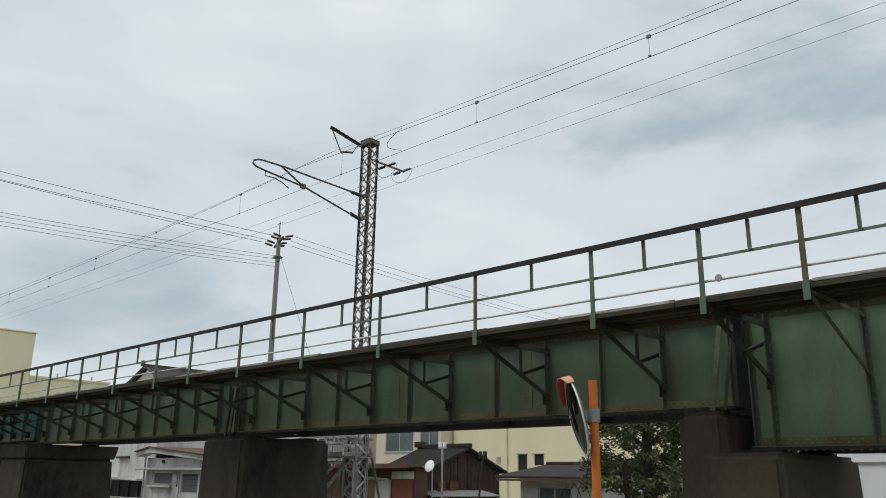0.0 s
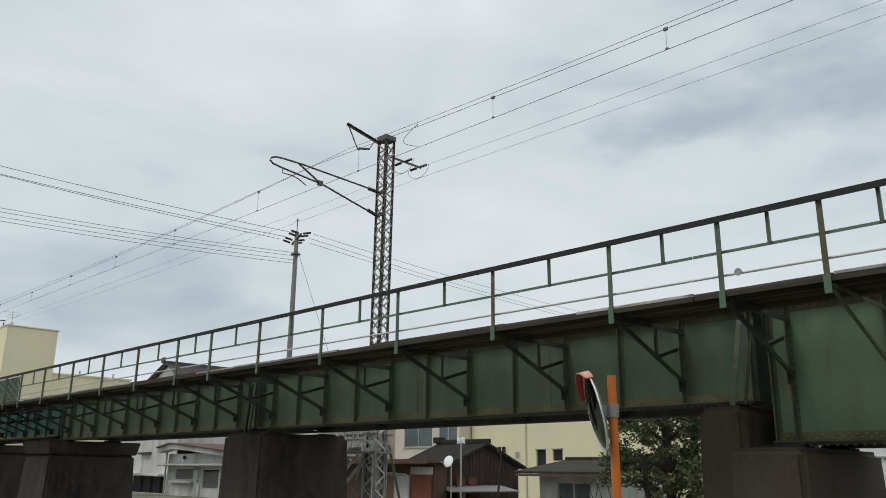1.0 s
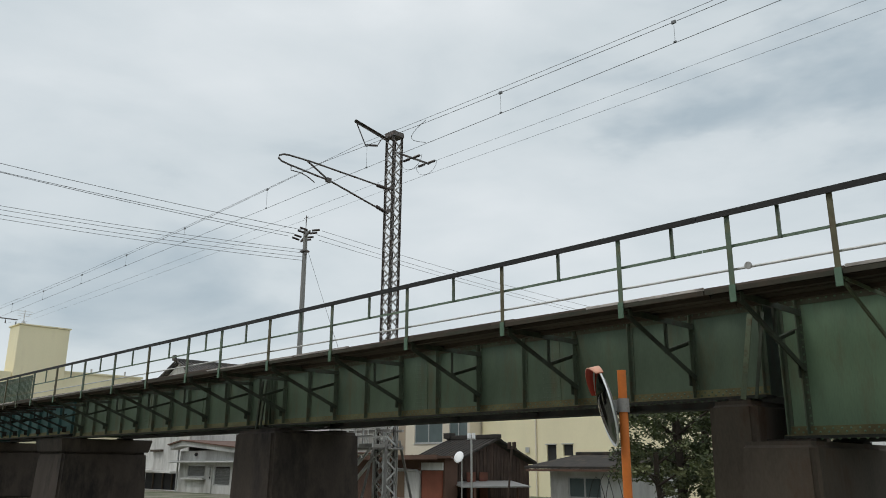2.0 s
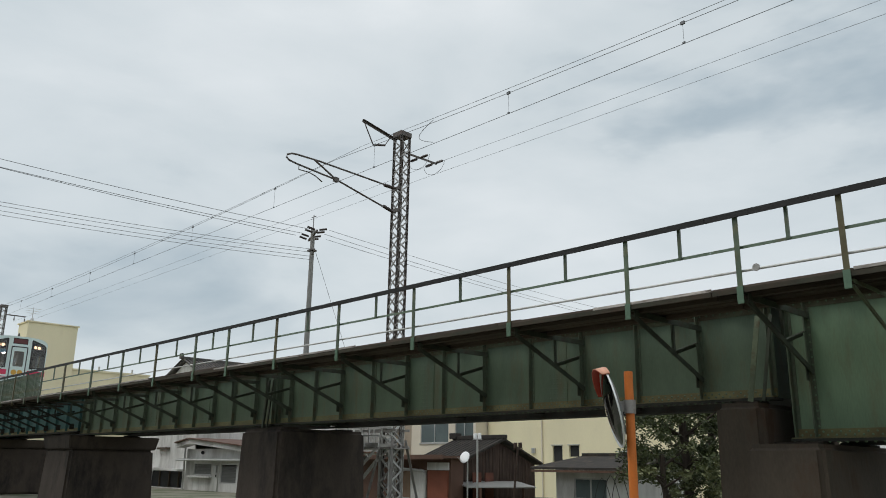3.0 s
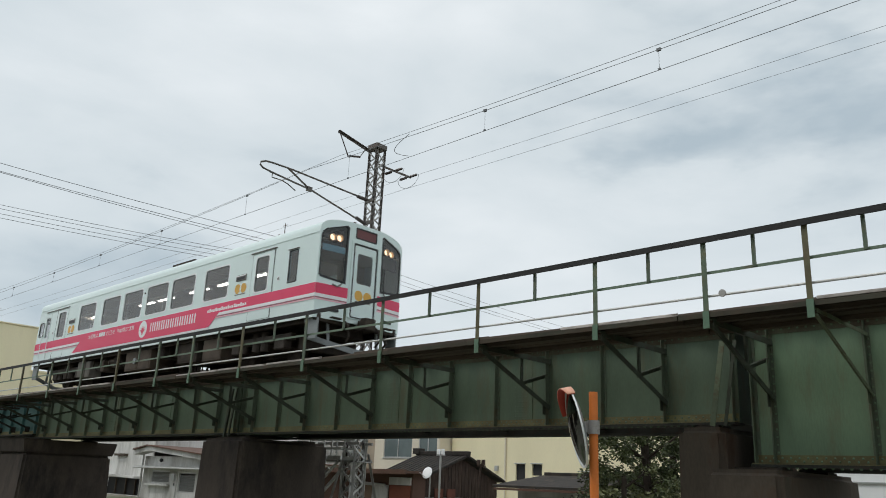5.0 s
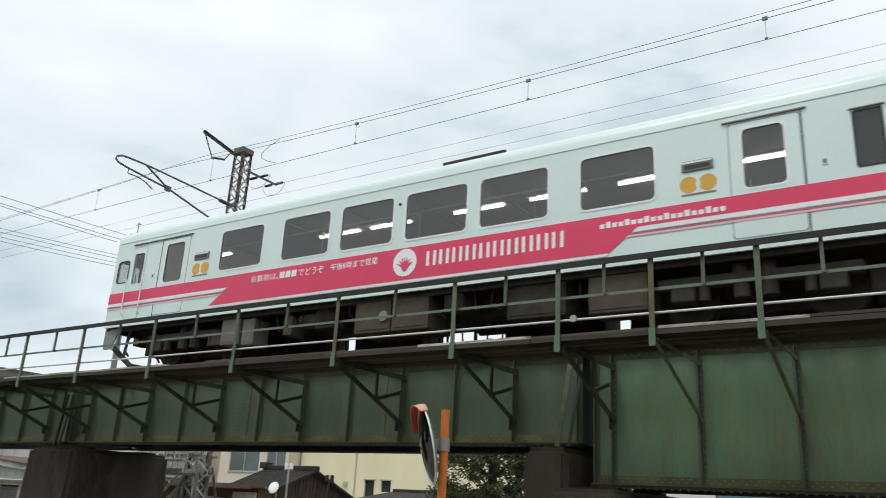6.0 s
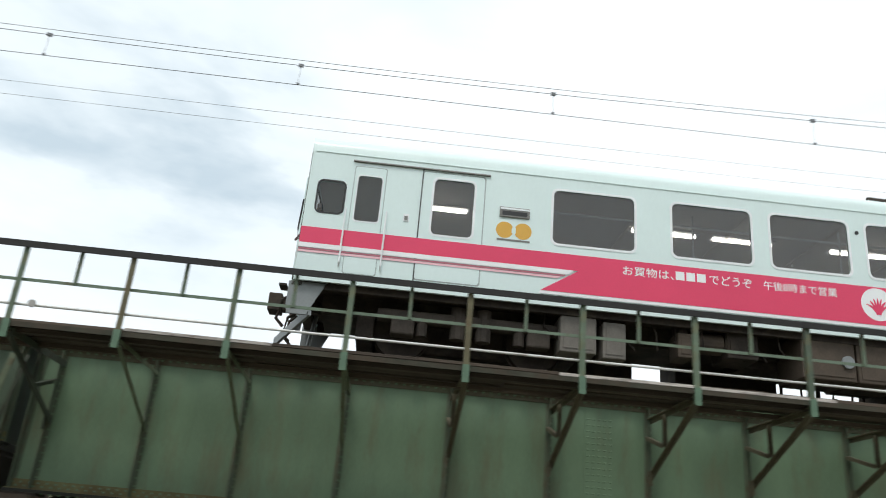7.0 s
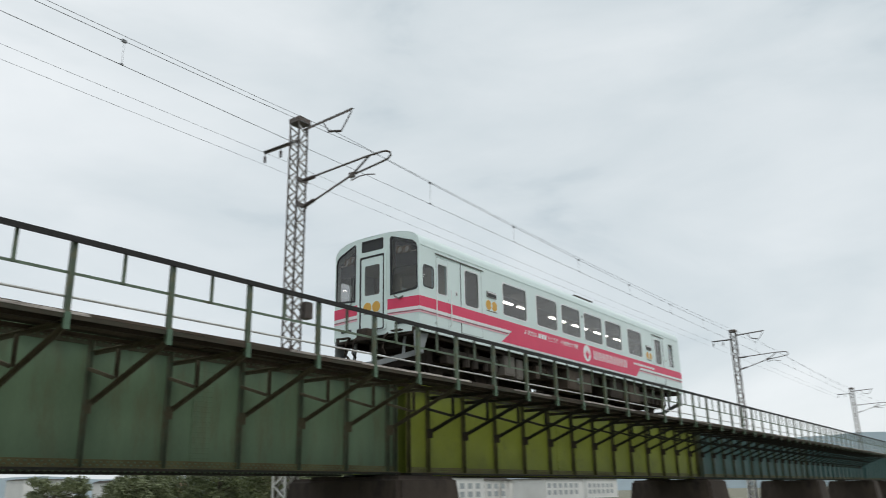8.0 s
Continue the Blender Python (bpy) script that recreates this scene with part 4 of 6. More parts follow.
# cream building and its lighter wing
cb = empty("cream_building", (0, 0, 0), label="large plain cream rendered building with small dark openings", category="building")
hol = [(-30.45, -29.75, Z + 0.2, Z + 1.32), (-29.25, -28.55, Z + 0.7, Z + 1.32), (-25.9, -25.3, Z + 0.55, Z + 0.95)]
wall_box(cb, "front_wall", -35.6, -16.5, 38.0, 46.0, 0.0, Z + 5.2, M_CREAM, hol)
for a, b, c, d in hol:
    wd = part("opening", box(B(), a + 0.002, b - 0.002, 38.11, 38.14, c + 0.002, d - 0.002), M_DARK, cb)
    part("hood", box(B(), a - 0.05, b + 0.05, 37.9, 37.997, d + 0.01, d + 0.06), M_ALU, wd)
part("roof", box(B(), -35.7, -16.4, 37.9, 46.1, Z + 5.203, Z + 5.4), M_CREAM2, cb)
part("drainpipe", tube(B(), (-31.2, 37.93, 0), (-31.2, 37.93, Z + 5.1), 0.05), M_CREAM2, cb)
part("meter_box", box(B(), -32.0, -31.75, 37.9, 37.995, Z + 0.9, Z + 1.2), M_ALU, cb)
wg = empty("beige_building", (0, 0, 0), label="pale beige building with aluminium sliding windows", category="building")
hol = [(-40.9, -38.2, Z + 1.55, Z + 3.4), (-37.6, -35.95, Z + 1.75, Z + 3.4)]
wall_box(wg, "front_wall", -41.8, -35.75, 37.0, 45.0, 0.0, Z + 5.0, M_CREAM2, hol)
for a, b, c, d in hol:
    sash(wg, a + 0.002, b - 0.002, c + 0.002, d - 0.002, 37.0)
part("roof", box(B(), -41.9, -35.72, 36.9, 45.1, Z + 5.003, Z + 5.2), M_CREAM2, wg)
wh = empty("beige_building", (0, 0, 0), label="older beige building with a stained plain wall", category="building")
wall_box(wh, "front_wall", -50.5, -41.95, 38.2, 45.0, 0.0, Z + 4.6, mat("stained_tan_wall", (0.40, 0.33, 0.25), 0.85, 0, 0.2, 0.6, 0.1, 20))
part("roof", box(B(), -50.6, -41.92, 38.1, 45.1, Z + 4.603, Z + 4.75), M_CREAM2, wh)

# white building with eaves
wb = empty("white_building", (0, 0, 0), label="stained white rendered house with two flat eaves", category="house")
wall_box(wb, "front_wall", -62.0, -50.95, 26.0, 33.0, 0, Z + 3.2, M_WALL, [(-57.8, -52.3, 0.05, Z - 0.46)])
# dark sheet set into the opening in place of the shade inside
part("doorway_shade", box(B(), -57.79, -52.31, 26.3, 26.32, 0.052, Z - 0.462), M_DARK, wb, "dark sheet standing for shade in the open ground floor")
part("shelf", beam(B(), (-58.4, 25.7, Z - 0.26), (-52.2, 25.7, Z - 0.40), 0.58, 0.13), M_WALL, wb, "stained white canopy slab")
for x in (-56.4, -54.9, -53.5):
    part("opening_post", box(B(), x - 0.05, x + 0.05, 26.18, 26.28, 0.06, Z - 0.47), M_BOXES, wb)
part("vent_hood", box(B(), -56.3, -54.7, 25.75, 25.998, Z + 0.98, Z + 1.12), M_BOXES, wb)
wr = empty("white_annex", (0, 0, 0), label="low stained white annex with a brown-edged roof and grey shuttered windows", category="house")
wall_box(wr, "front_wall", -50.9, -39.6, 25.4, 33.0, 0, Z + 0.96, M_WALL, [(-49.8, -47.5, Z - 0.66, Z + 0.10), (-46.3, -44.4, Z - 1.12, Z + 0.06)])
fall = lambda x: Z + 1.64 - 0.078 * abs(x + 49.3) - (0.06 * abs(x + 49.3) if x < -49.3 else 0.0)
edge = (-51.15, -49.3, -39.3)
part("roof_edge", plate(B(), [(x, fall(x) - 0.07) for x in edge] + [(x, fall(x)) for x in reversed(edge)], [], lambda a, b, d: (a, 24.55 + d, b), 8.0), M_BROWN, wr, "brown roof edge")
part("roof_slab", plate(B(), [(x, fall(x) - 0.36) for x in edge] + [(x, fall(x) - 0.073) for x in reversed(edge)], [], lambda a, b, d: (a, 24.7 + d, b), 0.65), M_WALL, wr, "pale stained roof fascia")
part("lower_eave", box(B(), -51.0, -39.5, 24.75, 25.397, Z + 0.27, Z + 0.36), M_ALU, wr, "grey sheet-metal eave")
part("eave_gutter", tube(B(), (-51.0, 24.72, Z + 0.25), (-39.5, 24.72, Z + 0.25), 0.05), M_ALU, wr)
part("downpipe", tube(B(), (-50.95, 25.28, 0), (-50.95, 25.28, Z + 1.1), 0.06), M_ALU, wr)
M_SHUTTER = mat("grey_slatted_shutter", (0.17, 0.17, 0.165), 0.6, 0.2, 0.2, 2)
for a, b, c, d in ((-49.798, -47.502, Z - 0.658, Z + 0.098), (-46.298, -44.402, Z - 1.118, Z + 0.058)):
    w = part("window", plate(B(), [(a, c), (b, c), (b, d), (a, d)], [[(a + 0.07, c + 0.07), (b - 0.07, c + 0.07), (b - 0.07, d - 0.07), (a + 0.07, d - 0.07)]], lambda u, v, k: (u, 25.43 + k, v), 0.06), M_ALU, wr)
    n = int((d - c - 0.16) / 0.085)
    for k in range(n):
        part("slat", box(B(), a + 0.072, b - 0.072, 25.45, 25.475, c + 0.08 + k * 0.085, c + 0.157 + k * 0.085), M_SHUTTER, w)
part("window_hood", box(B(), -50.1, -47.2, 25.1, 25.397, Z - 0.80, Z - 0.70), M_WALL, wr)
part("door", box(B(), -47.25, -46.5, 25.33, 25.397, 0.02, Z + 0.02), M_WALL, wr, "white painted side door")
part("door_handle", box(B(), -46.7, -46.64, 25.28, 25.329, Z - 0.75, Z - 0.6), M_DARK, wr)
part("meter_box", box(B(), -46.95, -46.6, 25.22, 25.327, Z - 0.5, Z - 0.05, 0.02), M_ALU, wr)
part("wall_lamp", ball(B(), (-48.6, 25.3, Z + 0.72), 0.11), M_DARK, wr)

wk2 = empty("white_rear_block", (0, 0, 0), label="plain white rendered block behind the annex", category="building")
part("wall", box(B(), -56.0, -45.2, 33.3, 38, 0, Z + 3.4), M_WALL, wk2)
part("parapet", box(B(), -56.1, -45.1, 33.2, 38.1, Z + 3.403, Z + 3.55), M_WALL, wk2)

# brown house
bh = empty("brown_house", (0, 0, 0), label="low brown house with brick-red panels and pale eave", category="house")
wall_box(bh, "front_wall", -30.6, -24.0, 23.4, 24.1, 0, Z + 0.36, M_BROWN, [(-27.5, -26.42, 0.3, Z - 0.1)])
sash(bh, -27.498, -26.422, 0.302, Z - 0.102, 23.4, False, mat("tan_frosted_glass", (0.20, 0.13, 0.085), 0.25, 0, 0.2, 2))
part("roof", box(B(), -30.9, -23.8, 22.8, 24.15, Z + 0.363, Z + 0.46), M_BROWN, bh)
part("eave_board", box(B(), -30.92, -23.78, 22.7, 22.8, Z + 0.32, Z + 0.50), M_BROWN, bh)
part("pale_door", box(B(), -26.34, -25.42, 23.34, 23.396, 0.05, Z - 0.12), M_WALL, bh, "white painted door panel")
part("red_panel", box(B(), -25.30, -24.12, 23.33, 23.396, 0.05, Z - 0.12), M_BRICKRED, bh, "brick-red wall panel")
part("pale_band", box(B(), -25.34, -24.08, 23.32, 23.396, Z - 0.10, Z + 0.2), M_WALL, bh)
part("downpipe", tubes(B(), [(-25.37, 23.28, 0), (-25.37, 23.28, Z - 0.3), (-25.55, 23.28, Z - 0.12), (-27.4, 23.28, Z - 0.04)], 0.05, 8), M_ALU, bh)

# dark timber shed with a tiled gable roof
sh = empty("timber_shed", (0, 0, 0), label="old dark board shed with grey tiled gable roof", category="shed")
XG = -24.6
SY0, SYM, SY1, ZE, ZP = 24.3, 27.0, 29.6, Z + 0.18, Z + 1.2
part("gable_wall", plate(B(), [(SY0 + 0.25, 0), (SY1 - 0.25, 0), (SY1 - 0.25, ZE), (SYM, ZP - 0.12), (SY0 + 0.25, ZE)], [], lambda a, b, d: (XG - 0.02 - d, a, b), 0.1), M_BOARD, sh)
nb = 22
for k in range(nb):
    y = SY0 + 0.36 + k * (SY1 - SY0 - 0.72) / (nb - 1)
    top = ZE + (ZP - ZE) * (1 - abs(y - SYM) / ((SY1 - SY0) / 2)) - 0.18
    part("board", box(B(), XG - 0.018, XG + 0.004, y - 0.10, y + 0.10, 0.1, top), M_BOARD, sh)
part("side_wall", box(B(), -26.6, XG - 0.13, SY0 + 0.3, SY0 + 0.4, 0, ZE - 0.02), M_BOARD, sh)
for y0, y1, nm in ((SY0, SYM, 1), (SY1, SYM, -1)):
    bm = B()
    v = [bm.verts.new(p) for p in ((-27.45, y0, ZE), (XG + 0.3, y0, ZE), (XG + 0.3, y1, ZP), (-27.45, y1, ZP))]
    bm.faces.new(v)
    r = bmesh.ops.extrude_face_region(bm, geom=bm.faces[:])
    bmesh.ops.translate(bm, vec=(0, 0, 0.07), verts=[q for q in r["geom"] if isinstance(q, bmesh.types.BMVert)])
    part("roof_slope", bm, M_TILE, sh)
    for k in range(12):
        x = -27.35 + k * 0.27
        bm = beam(B(), (x, y0, ZE + 0.085), (x, y1, ZP + 0.085), 0.10, 0.028)
        part("roof_rib", bm, M_TILE, sh)
part("ridge", box(B(), -27.5, XG + 0.34, SYM - 0.13, SYM + 0.13, ZP + 0.05, ZP + 0.24, 0.03), M_TILE, sh)
part("roof_box", box(B(), -27.62, -27.2, SYM - 0.2, SYM + 0.2, ZP + 0.1, ZP + 0.36, 0.02), M_TILE, sh)
for k in range(2):
    part("stored_panel", box(B(), XG + 0.25, XG + 0.3, 25.0 + k * 0.75, 25.5 + k * 0.75, 0.02, Z - 0.18), M_STORED, sh, "rust-red stored panel")
part("lean_to_roof", beam(B(), (XG + 0.1, 25.9, Z - 0.55), (XG + 1.6, 25.4, Z - 0.75), 3.2, 0.05), M_ALU, sh, "pale corrugated lean-to roof")
part("lean_to_post", tube(B(), (XG + 1.5, 24.2, 0), (XG + 1.5, 24.2, Z - 0.76), 0.05), M_BROWN, sh)
part("lean_to_post", tube(B(), (XG + 1.5, 26.8, 0), (XG + 1.5, 26.8, Z - 0.76), 0.05), M_BROWN, sh)

sd = empty("satellite_dish", (-23.55, 23.9, 0), label="white satellite dish on a grey pole", category="satellite dish")
part("pole", tube(B(), (0, 0, 0), (0, 0, Z + 0.5), 0.03), M_ALU, sd)
bm = B()
bmesh.ops.create_uvsphere(bm, u_segments=20, v_segments=12, radius=0.26, matrix=Matrix.Translation((-0.05, -0.12, Z + 0.42)) @ Euler((radians(62), 0, radians(20))).to_matrix().to_4x4() @ Matrix.Diagonal((0.8, 1, 0.15, 1)))
part("dish", bm, M_WHITE, sd, "white dish", True)
part("feed_arm", tube(B(), (-0.05, -0.16, Z + 0.2), (-0.15, -0.45, Z + 0.42), 0.012), M_ALU, sd)
for px, py, h, m_, lab in ((-23.1, 24.0, 1.3, M_ALU, "grey post with a small white aerial head"), (-21.2, 24.3, 0.92, M_BOARD, "dark leaning post with two floodlamps")):
    lp = empty("lamp_post", (px, py, 0), label=lab, category="lamp post", group="yard posts")
    part("post", tube(B(), (-0.3 if m_ is M_BOARD else 0, 0, 0), (0, 0, Z + h - 0.15), 0.04), m_, lp)
    for s in (-1, 1):
        part("lamp_head", box(B(), s * 0.12 - 0.06, s * 0.12 + 0.06, -0.06, 0.06, Z + h - 0.16, Z + h + 0.06, 0.02), M_WHITE if m_ is M_ALU else M_BOARD, lp)
    part("cross_arm", box(B(), -0.24, 0.24, -0.02, 0.02, Z + h - 0.2, Z + h - 0.165), m_, lp)

# small white house
sw = empty("small_house", (0, 0, 0), label="small white house with a dark low-pitched roof", category="house")
wall_box(sw, "front_wall", -21.5, -17.6, 27.0, 31.0, 0, Z - 0.02, M_WALL, [(-20.6, -19.0, 0.45, Z - 0.32)])
sash(sw, -20.598, -19.002, 0.452, Z - 0.322, 27.0)
for y0, z0, y1, z1 in ((26.3, Z - 0.02, 29.1, Z + 0.50), (31.7, Z - 0.02, 28.95, Z + 0.50)):
    bm = B()
    bm.faces.new([bm.verts.new(p) for p in ((-22.3, y0, z0), (-17.1, y0, z0), (-17.5, y1, z1), (-21.6, y1, z1))])
    r = bmesh.ops.extrude_face_region(bm, geom=bm.faces[:])
    bmesh.ops.translate(bm, vec=(0, 0, 0.09), verts=[q for q in r["geom"] if isinstance(q, bmesh.types.BMVert)])
    part("roof_slope", bm, M_TILE, sw)
part("ridge", box(B(), -21.6, -17.5, 28.9, 29.15, Z + 0.55, Z + 0.68, 0.02), M_TILE, sw)
part("eave_board", box(B(), -22.2, -17.2, 26.28, 26.34, Z - 0.12, Z - 0.03), M_BROWN, sw)
for k in range(3):
    part("cable", tubes(B(), [(-19.4 + 0.4 * k + 0.9 * q, 26.6, 0.2 + (1.1 + 0.12 * k) * math.sin(3.1 * q)) for q in (0.02, 0.15, 0.3, 0.5, 0.7, 0.85, 0.98)], 0.014, 5), M_DARK, sw)

# pale building with blue glass on the other side of the pier
pb = empty("pale_building", (0, 0, 0), label="pale building with light blue glazing under a white roof edge", category="building")
wall_box(pb, "front_wall", -10.6, 6.0, 31.0, 38.0, 0, Z + 1.35, M_WHITE, [(-8.5, 5.0, 0.3, Z + 1.05)])
part("roof_edge", box(B(), -10.8, 6.2, 30.9, 38.1, Z + 1.353, Z + 1.55), M_WHITE, pb)
part("ledge", box(B(), -10.6, -8.55, 30.93, 30.998, Z + 0.62, Z + 0.68), M_ALU, pb)
part("glazing", box(B(), -8.49, 4.99, 31.1, 31.12, 0.302, Z + 1.048), mat("light_blue_glazing", (0.30, 0.48, 0.55), 0.15, 0, 0.15, 0.5), pb, "light blue glass")
for k in range(8):
    part("mullion", box(B(), -8.4 + k * 1.75, -8.3 + k * 1.75, 31.04, 31.09, 0.302, Z + 1.048), M_ALU, pb)

# cream block with a stair tower, beyond the far end
ct = empty("cream_block", (0, 0, 0), label="cream apartment block with a square stair tower", category="building")
part("wing", box(B(), -88, -70.0, 24.0, 30.6, 0, Z + 7.45), M_CREAM, ct)
part("tower", box(B(), -72.2, -69.8, 20.0, 23.95, 0, Z + 11.0, 0.05), M_CREAM, ct, "cream stair tower")
part("tower_cap", box(B(), -72.3, -69.7, 19.9, 24.05, Z + 11.003, Z + 11.1), M_CREAM, ct)
part("low_wing", box(B(), -95, -69.9, 12.0 + 5, 19.9, 0, Z + 7.2), M_CREAM, ct)
part("parapet", box(B(), -88.1, -69.9, 23.97, 30.7, Z + 7.453, Z + 7.6), M_CREAM, ct)
for y in (26.4, 29.3):
    part("pipe_vent", tube(B(), (-70.6, y, Z + 7.45), (-70.6, y, Z + 8.0), 0.08), M_ALU, ct)
part("aerial", tubes(B(), [(-71, 20.6, Z + 11.1), (-71, 20.6, Z + 12.4)], 0.03), M_ALU, ct)
for k in range(3):
    part("aerial_rod", tube(B(), (-71.0, 20.1 - 0.05 * k, Z + 11.9 + 0.2 * k), (-71.0, 21.1 + 0.05 * k, Z + 11.9 + 0.2 * k), 0.015), M_ALU, ct)
part("aerial_base", tube(B(), (-71, 20.6, Z + 11.1), (-71, 20.6, Z + 11.5), 0.25, 12, 0.1), M_ALU, ct)
th = empty("tiled_house", (0, 0, 0), label="house with a dark grey tiled hip roof", category="house")
part("wall", box(B(), -71, -65.3, 33.3, 42, 0, Z + 7.6), M_WALL, th)
for sgn in (-1, 1):
    bm = B()
    v = [bm.verts.new(p) for p in ((-68.2, 32.9, Z + 9.0), (-68.2, 42.3, Z + 9.0), (-68.2 + sgn * 3.6, 42.6, Z + 7.45), (-68.2 + sgn * 3.6, 32.6, Z + 7.45))]
    bm.faces.new(v)
    r = bmesh.ops.extrude_face_region(bm, geom=bm.faces[:])
    bmesh.ops.translate(bm, vec=(0, 0, 0.12), verts=[q for q in r["geom"] if isinstance(q, bmesh.types.BMVert)])
    part("roof_slope", bm, M_TILE2, th)
    for k in range(30):
        y = 32.8 + k * 0.33
        part("roof_rib", beam(B(), (-68.2, y, Z + 9.16), (-68.2 + sgn * 3.55, y, Z + 7.62), 0.12, 0.07), M_TILE2, th)
part("gable", plate(B(), [(-71.2, Z + 7.55), (-65.2, Z + 7.55), (-68.2, Z + 8.95)], [], lambda a, b, d: (a, 33.2 + d, b), 0.1), M_WALL, th)
part("ridge", box(B(), -68.4, -68.0, 32.7, 42.4, Z + 9.05, Z + 9.32, 0.05), M_TILE2, th)
part("ridge_end", box(B(), -68.45, -67.95, 32.5, 32.75, Z + 9.1, Z + 9.6, 0.08), M_TILE2, th)

# maintenance platform between the pier and the mast beside it
mp_ = empty("maintenance_platform", (-19.1, 14.8, Z + 0.6), label="pale galvanised steel platform with a low rail between pier and mast", category="platform")
pl = lambda name, p, q, w, h: part(name, beam(B(), (p[0] + 19.1, p[1] - 14.8, p[2] - 0.6), (q[0] + 19.1, q[1] - 14.8, q[2] - 0.6), w, h), M_LIGHTGALV, mp_)
for y in (14.75, 15.22):
    pl("bearer", (-20.3, y, 0.60), (-18.05, y, 0.60), 0.05, 0.10)
    pl("rail", (-20.1, y, 1.12), (-18.05, y, 1.12), 0.05, 0.06)
    pl("middle_rail", (-20.1, y, 0.86), (-18.05, y, 0.86), 0.03, 0.04)
    for x in (-20.1, -19.5, -18.85, -18.5):
        pl("post", (x, y, 0.655), (x, y, 1.088), 0.04, 0.04)
    pl("brace", (-18.55, y, 0.30), (-19.85, y, -0.75), 0.05, 0.09)
    pl("brace", (-18.75, y, 0.52), (-20.2, y, -0.62), 0.04, 0.07)
for k in range(5):
    pl("tread", (-20.2 + k * 0.3, 14.72, 0.668), (-20.2 + k * 0.3, 15.25, 0.668), 0.2, 0.03)
pl("pier_bracket", (-19.6, 14.3, 0.60), (-19.6, 14.74, 0.60), 0.12, 0.1)
pl("pier_bracket", (-18.7, 14.3, 0.60), (-18.7, 14.74, 0.60), 0.12, 0.1)

# utility pole and its lines
UX, UY = -29.75, 20.0
up = empty("utility_pole", (UX, UY, 0), label="slim concrete utility pole with cross-arms and insulators", category="utility pole")
part("pole", tube(B(), (0, 0, 0), (0, 0, Z + 10.5), 0.15, 14, 0.095), M_POLE, up)
part("top_rod", tube(B(), (0, 0, Z + 10.4), (0, 0, Z + 11.2), 0.02), M_MASTDK, up)
part("top_cross_rod", tube(B(), (-0.18, 0, Z + 11.1), (0.18, 0, Z + 11.1), 0.015), M_MASTDK, up)
part("cross_arm", beam(B(), (-0.85, 0.35, Z + 10.2), (0.85, -0.35, Z + 10.2), 0.08, 0.08), M_MASTDK, up)
for k, q in enumerate((-0.8, -0.35, 0.35, 0.8)):
    for s in (-1, 1):
        part("insulator", tube(B(), (q + s * 0.12 * -0.35, -q * 0.41 + s * -0.1, Z + 10.25), (q + s * 0.45 * -0.35, -q * 0.41 - s * 0.42, Z + 10.33), 0.05, 8), M_INSUL, up)
part("lower_arm", beam(B(), (-0.3, 0.1, Z + 9.3), (0.3, -0.1, Z + 9.3), 0.05, 0.05), M_MASTDK, up)
part("transformer_bracket", box(B(), -0.16, 0.16, -0.16, 0.16, Z + 9.45, Z + 9.52), M_MASTDK, up)
ul = empty("power_lines", (UX, UY, Z + 9), label="thin dark power and telephone lines from the utility pole", category="power lines")


def line(p, q, dip, r):
    pts = []
    for k in range(21):
        s = k / 20
        pts.append(tuple(Vector(p).lerp(Vector(q), s) - Vector((0, 0, 4 * dip * s * (1 - s)))))
    ob = part("line", tubes(B(), pts, r, 5), M_WIRE, ul)
    ob.matrix_basis = Matrix.Translation((-UX, -UY, -Z - 9))
    return ob


for dx, z0, z1 in ((-0.8, 10.3, 12.0), (-0.3, 10.3, 11.8), (0.35, 10.35, 11.95)):
    line((UX + dx, UY - 0.4, Z + z0), (-36.2 + dx, 3.0, Z + z1 + 0.45), 0.15, 0.012)
for dz in (0.0, -0.15, -0.34, -0.5):
    line((UX, UY - 0.1, Z + 9.55 + dz), (-36.0, 3.0, Z + 10.4 + dz * 1.1), 0.2, 0.010)
for dx, dz in ((0.7, 0.1), (0.3, 0.0), (0.5, -0.3)):
    line((UX + dx, UY + 0.4, Z + 10.3 + dz), (-31.0 + dx * 3, 60.0, Z + 10.0 + dz), 0.5, 0.010)
line((UX, UY, Z + 9.9), (UX + 2.6, UY + 3, 0.2), 0.0, 0.008)

# trees: trunk, limbs, and a crown of leaf clumps
def leaves(bm, centre, spread, n, size, rng):
    for _ in range(n):
        d = Vector((rng.gauss(0, 1), rng.gauss(0, 1), rng.gauss(0, 1)))
        d = d.normalized() * (rng.random() ** 0.45)
        p = Vector(centre) + Vector((d.x * spread[0], d.y * spread[1], d.z * spread[2]))
        e1 = Vector((rng.gauss(0, 1), rng.gauss(0, 1), rng.gauss(0, 0.6))).normalized()
        e2 = e1.cross(Vector((rng.gauss(0, 1), rng.gauss(0, 1), rng.gauss(0, 1)))).normalized()
        s = size * rng.uniform(0.6, 1.4)
        vs = [bm.verts.new(p + e1 * s), bm.verts.new(p + e2 * s * 0.45), bm.verts.new(p - e1 * s), bm.verts.new(p - e2 * s * 0.45)]
        bm.faces.new(vs)


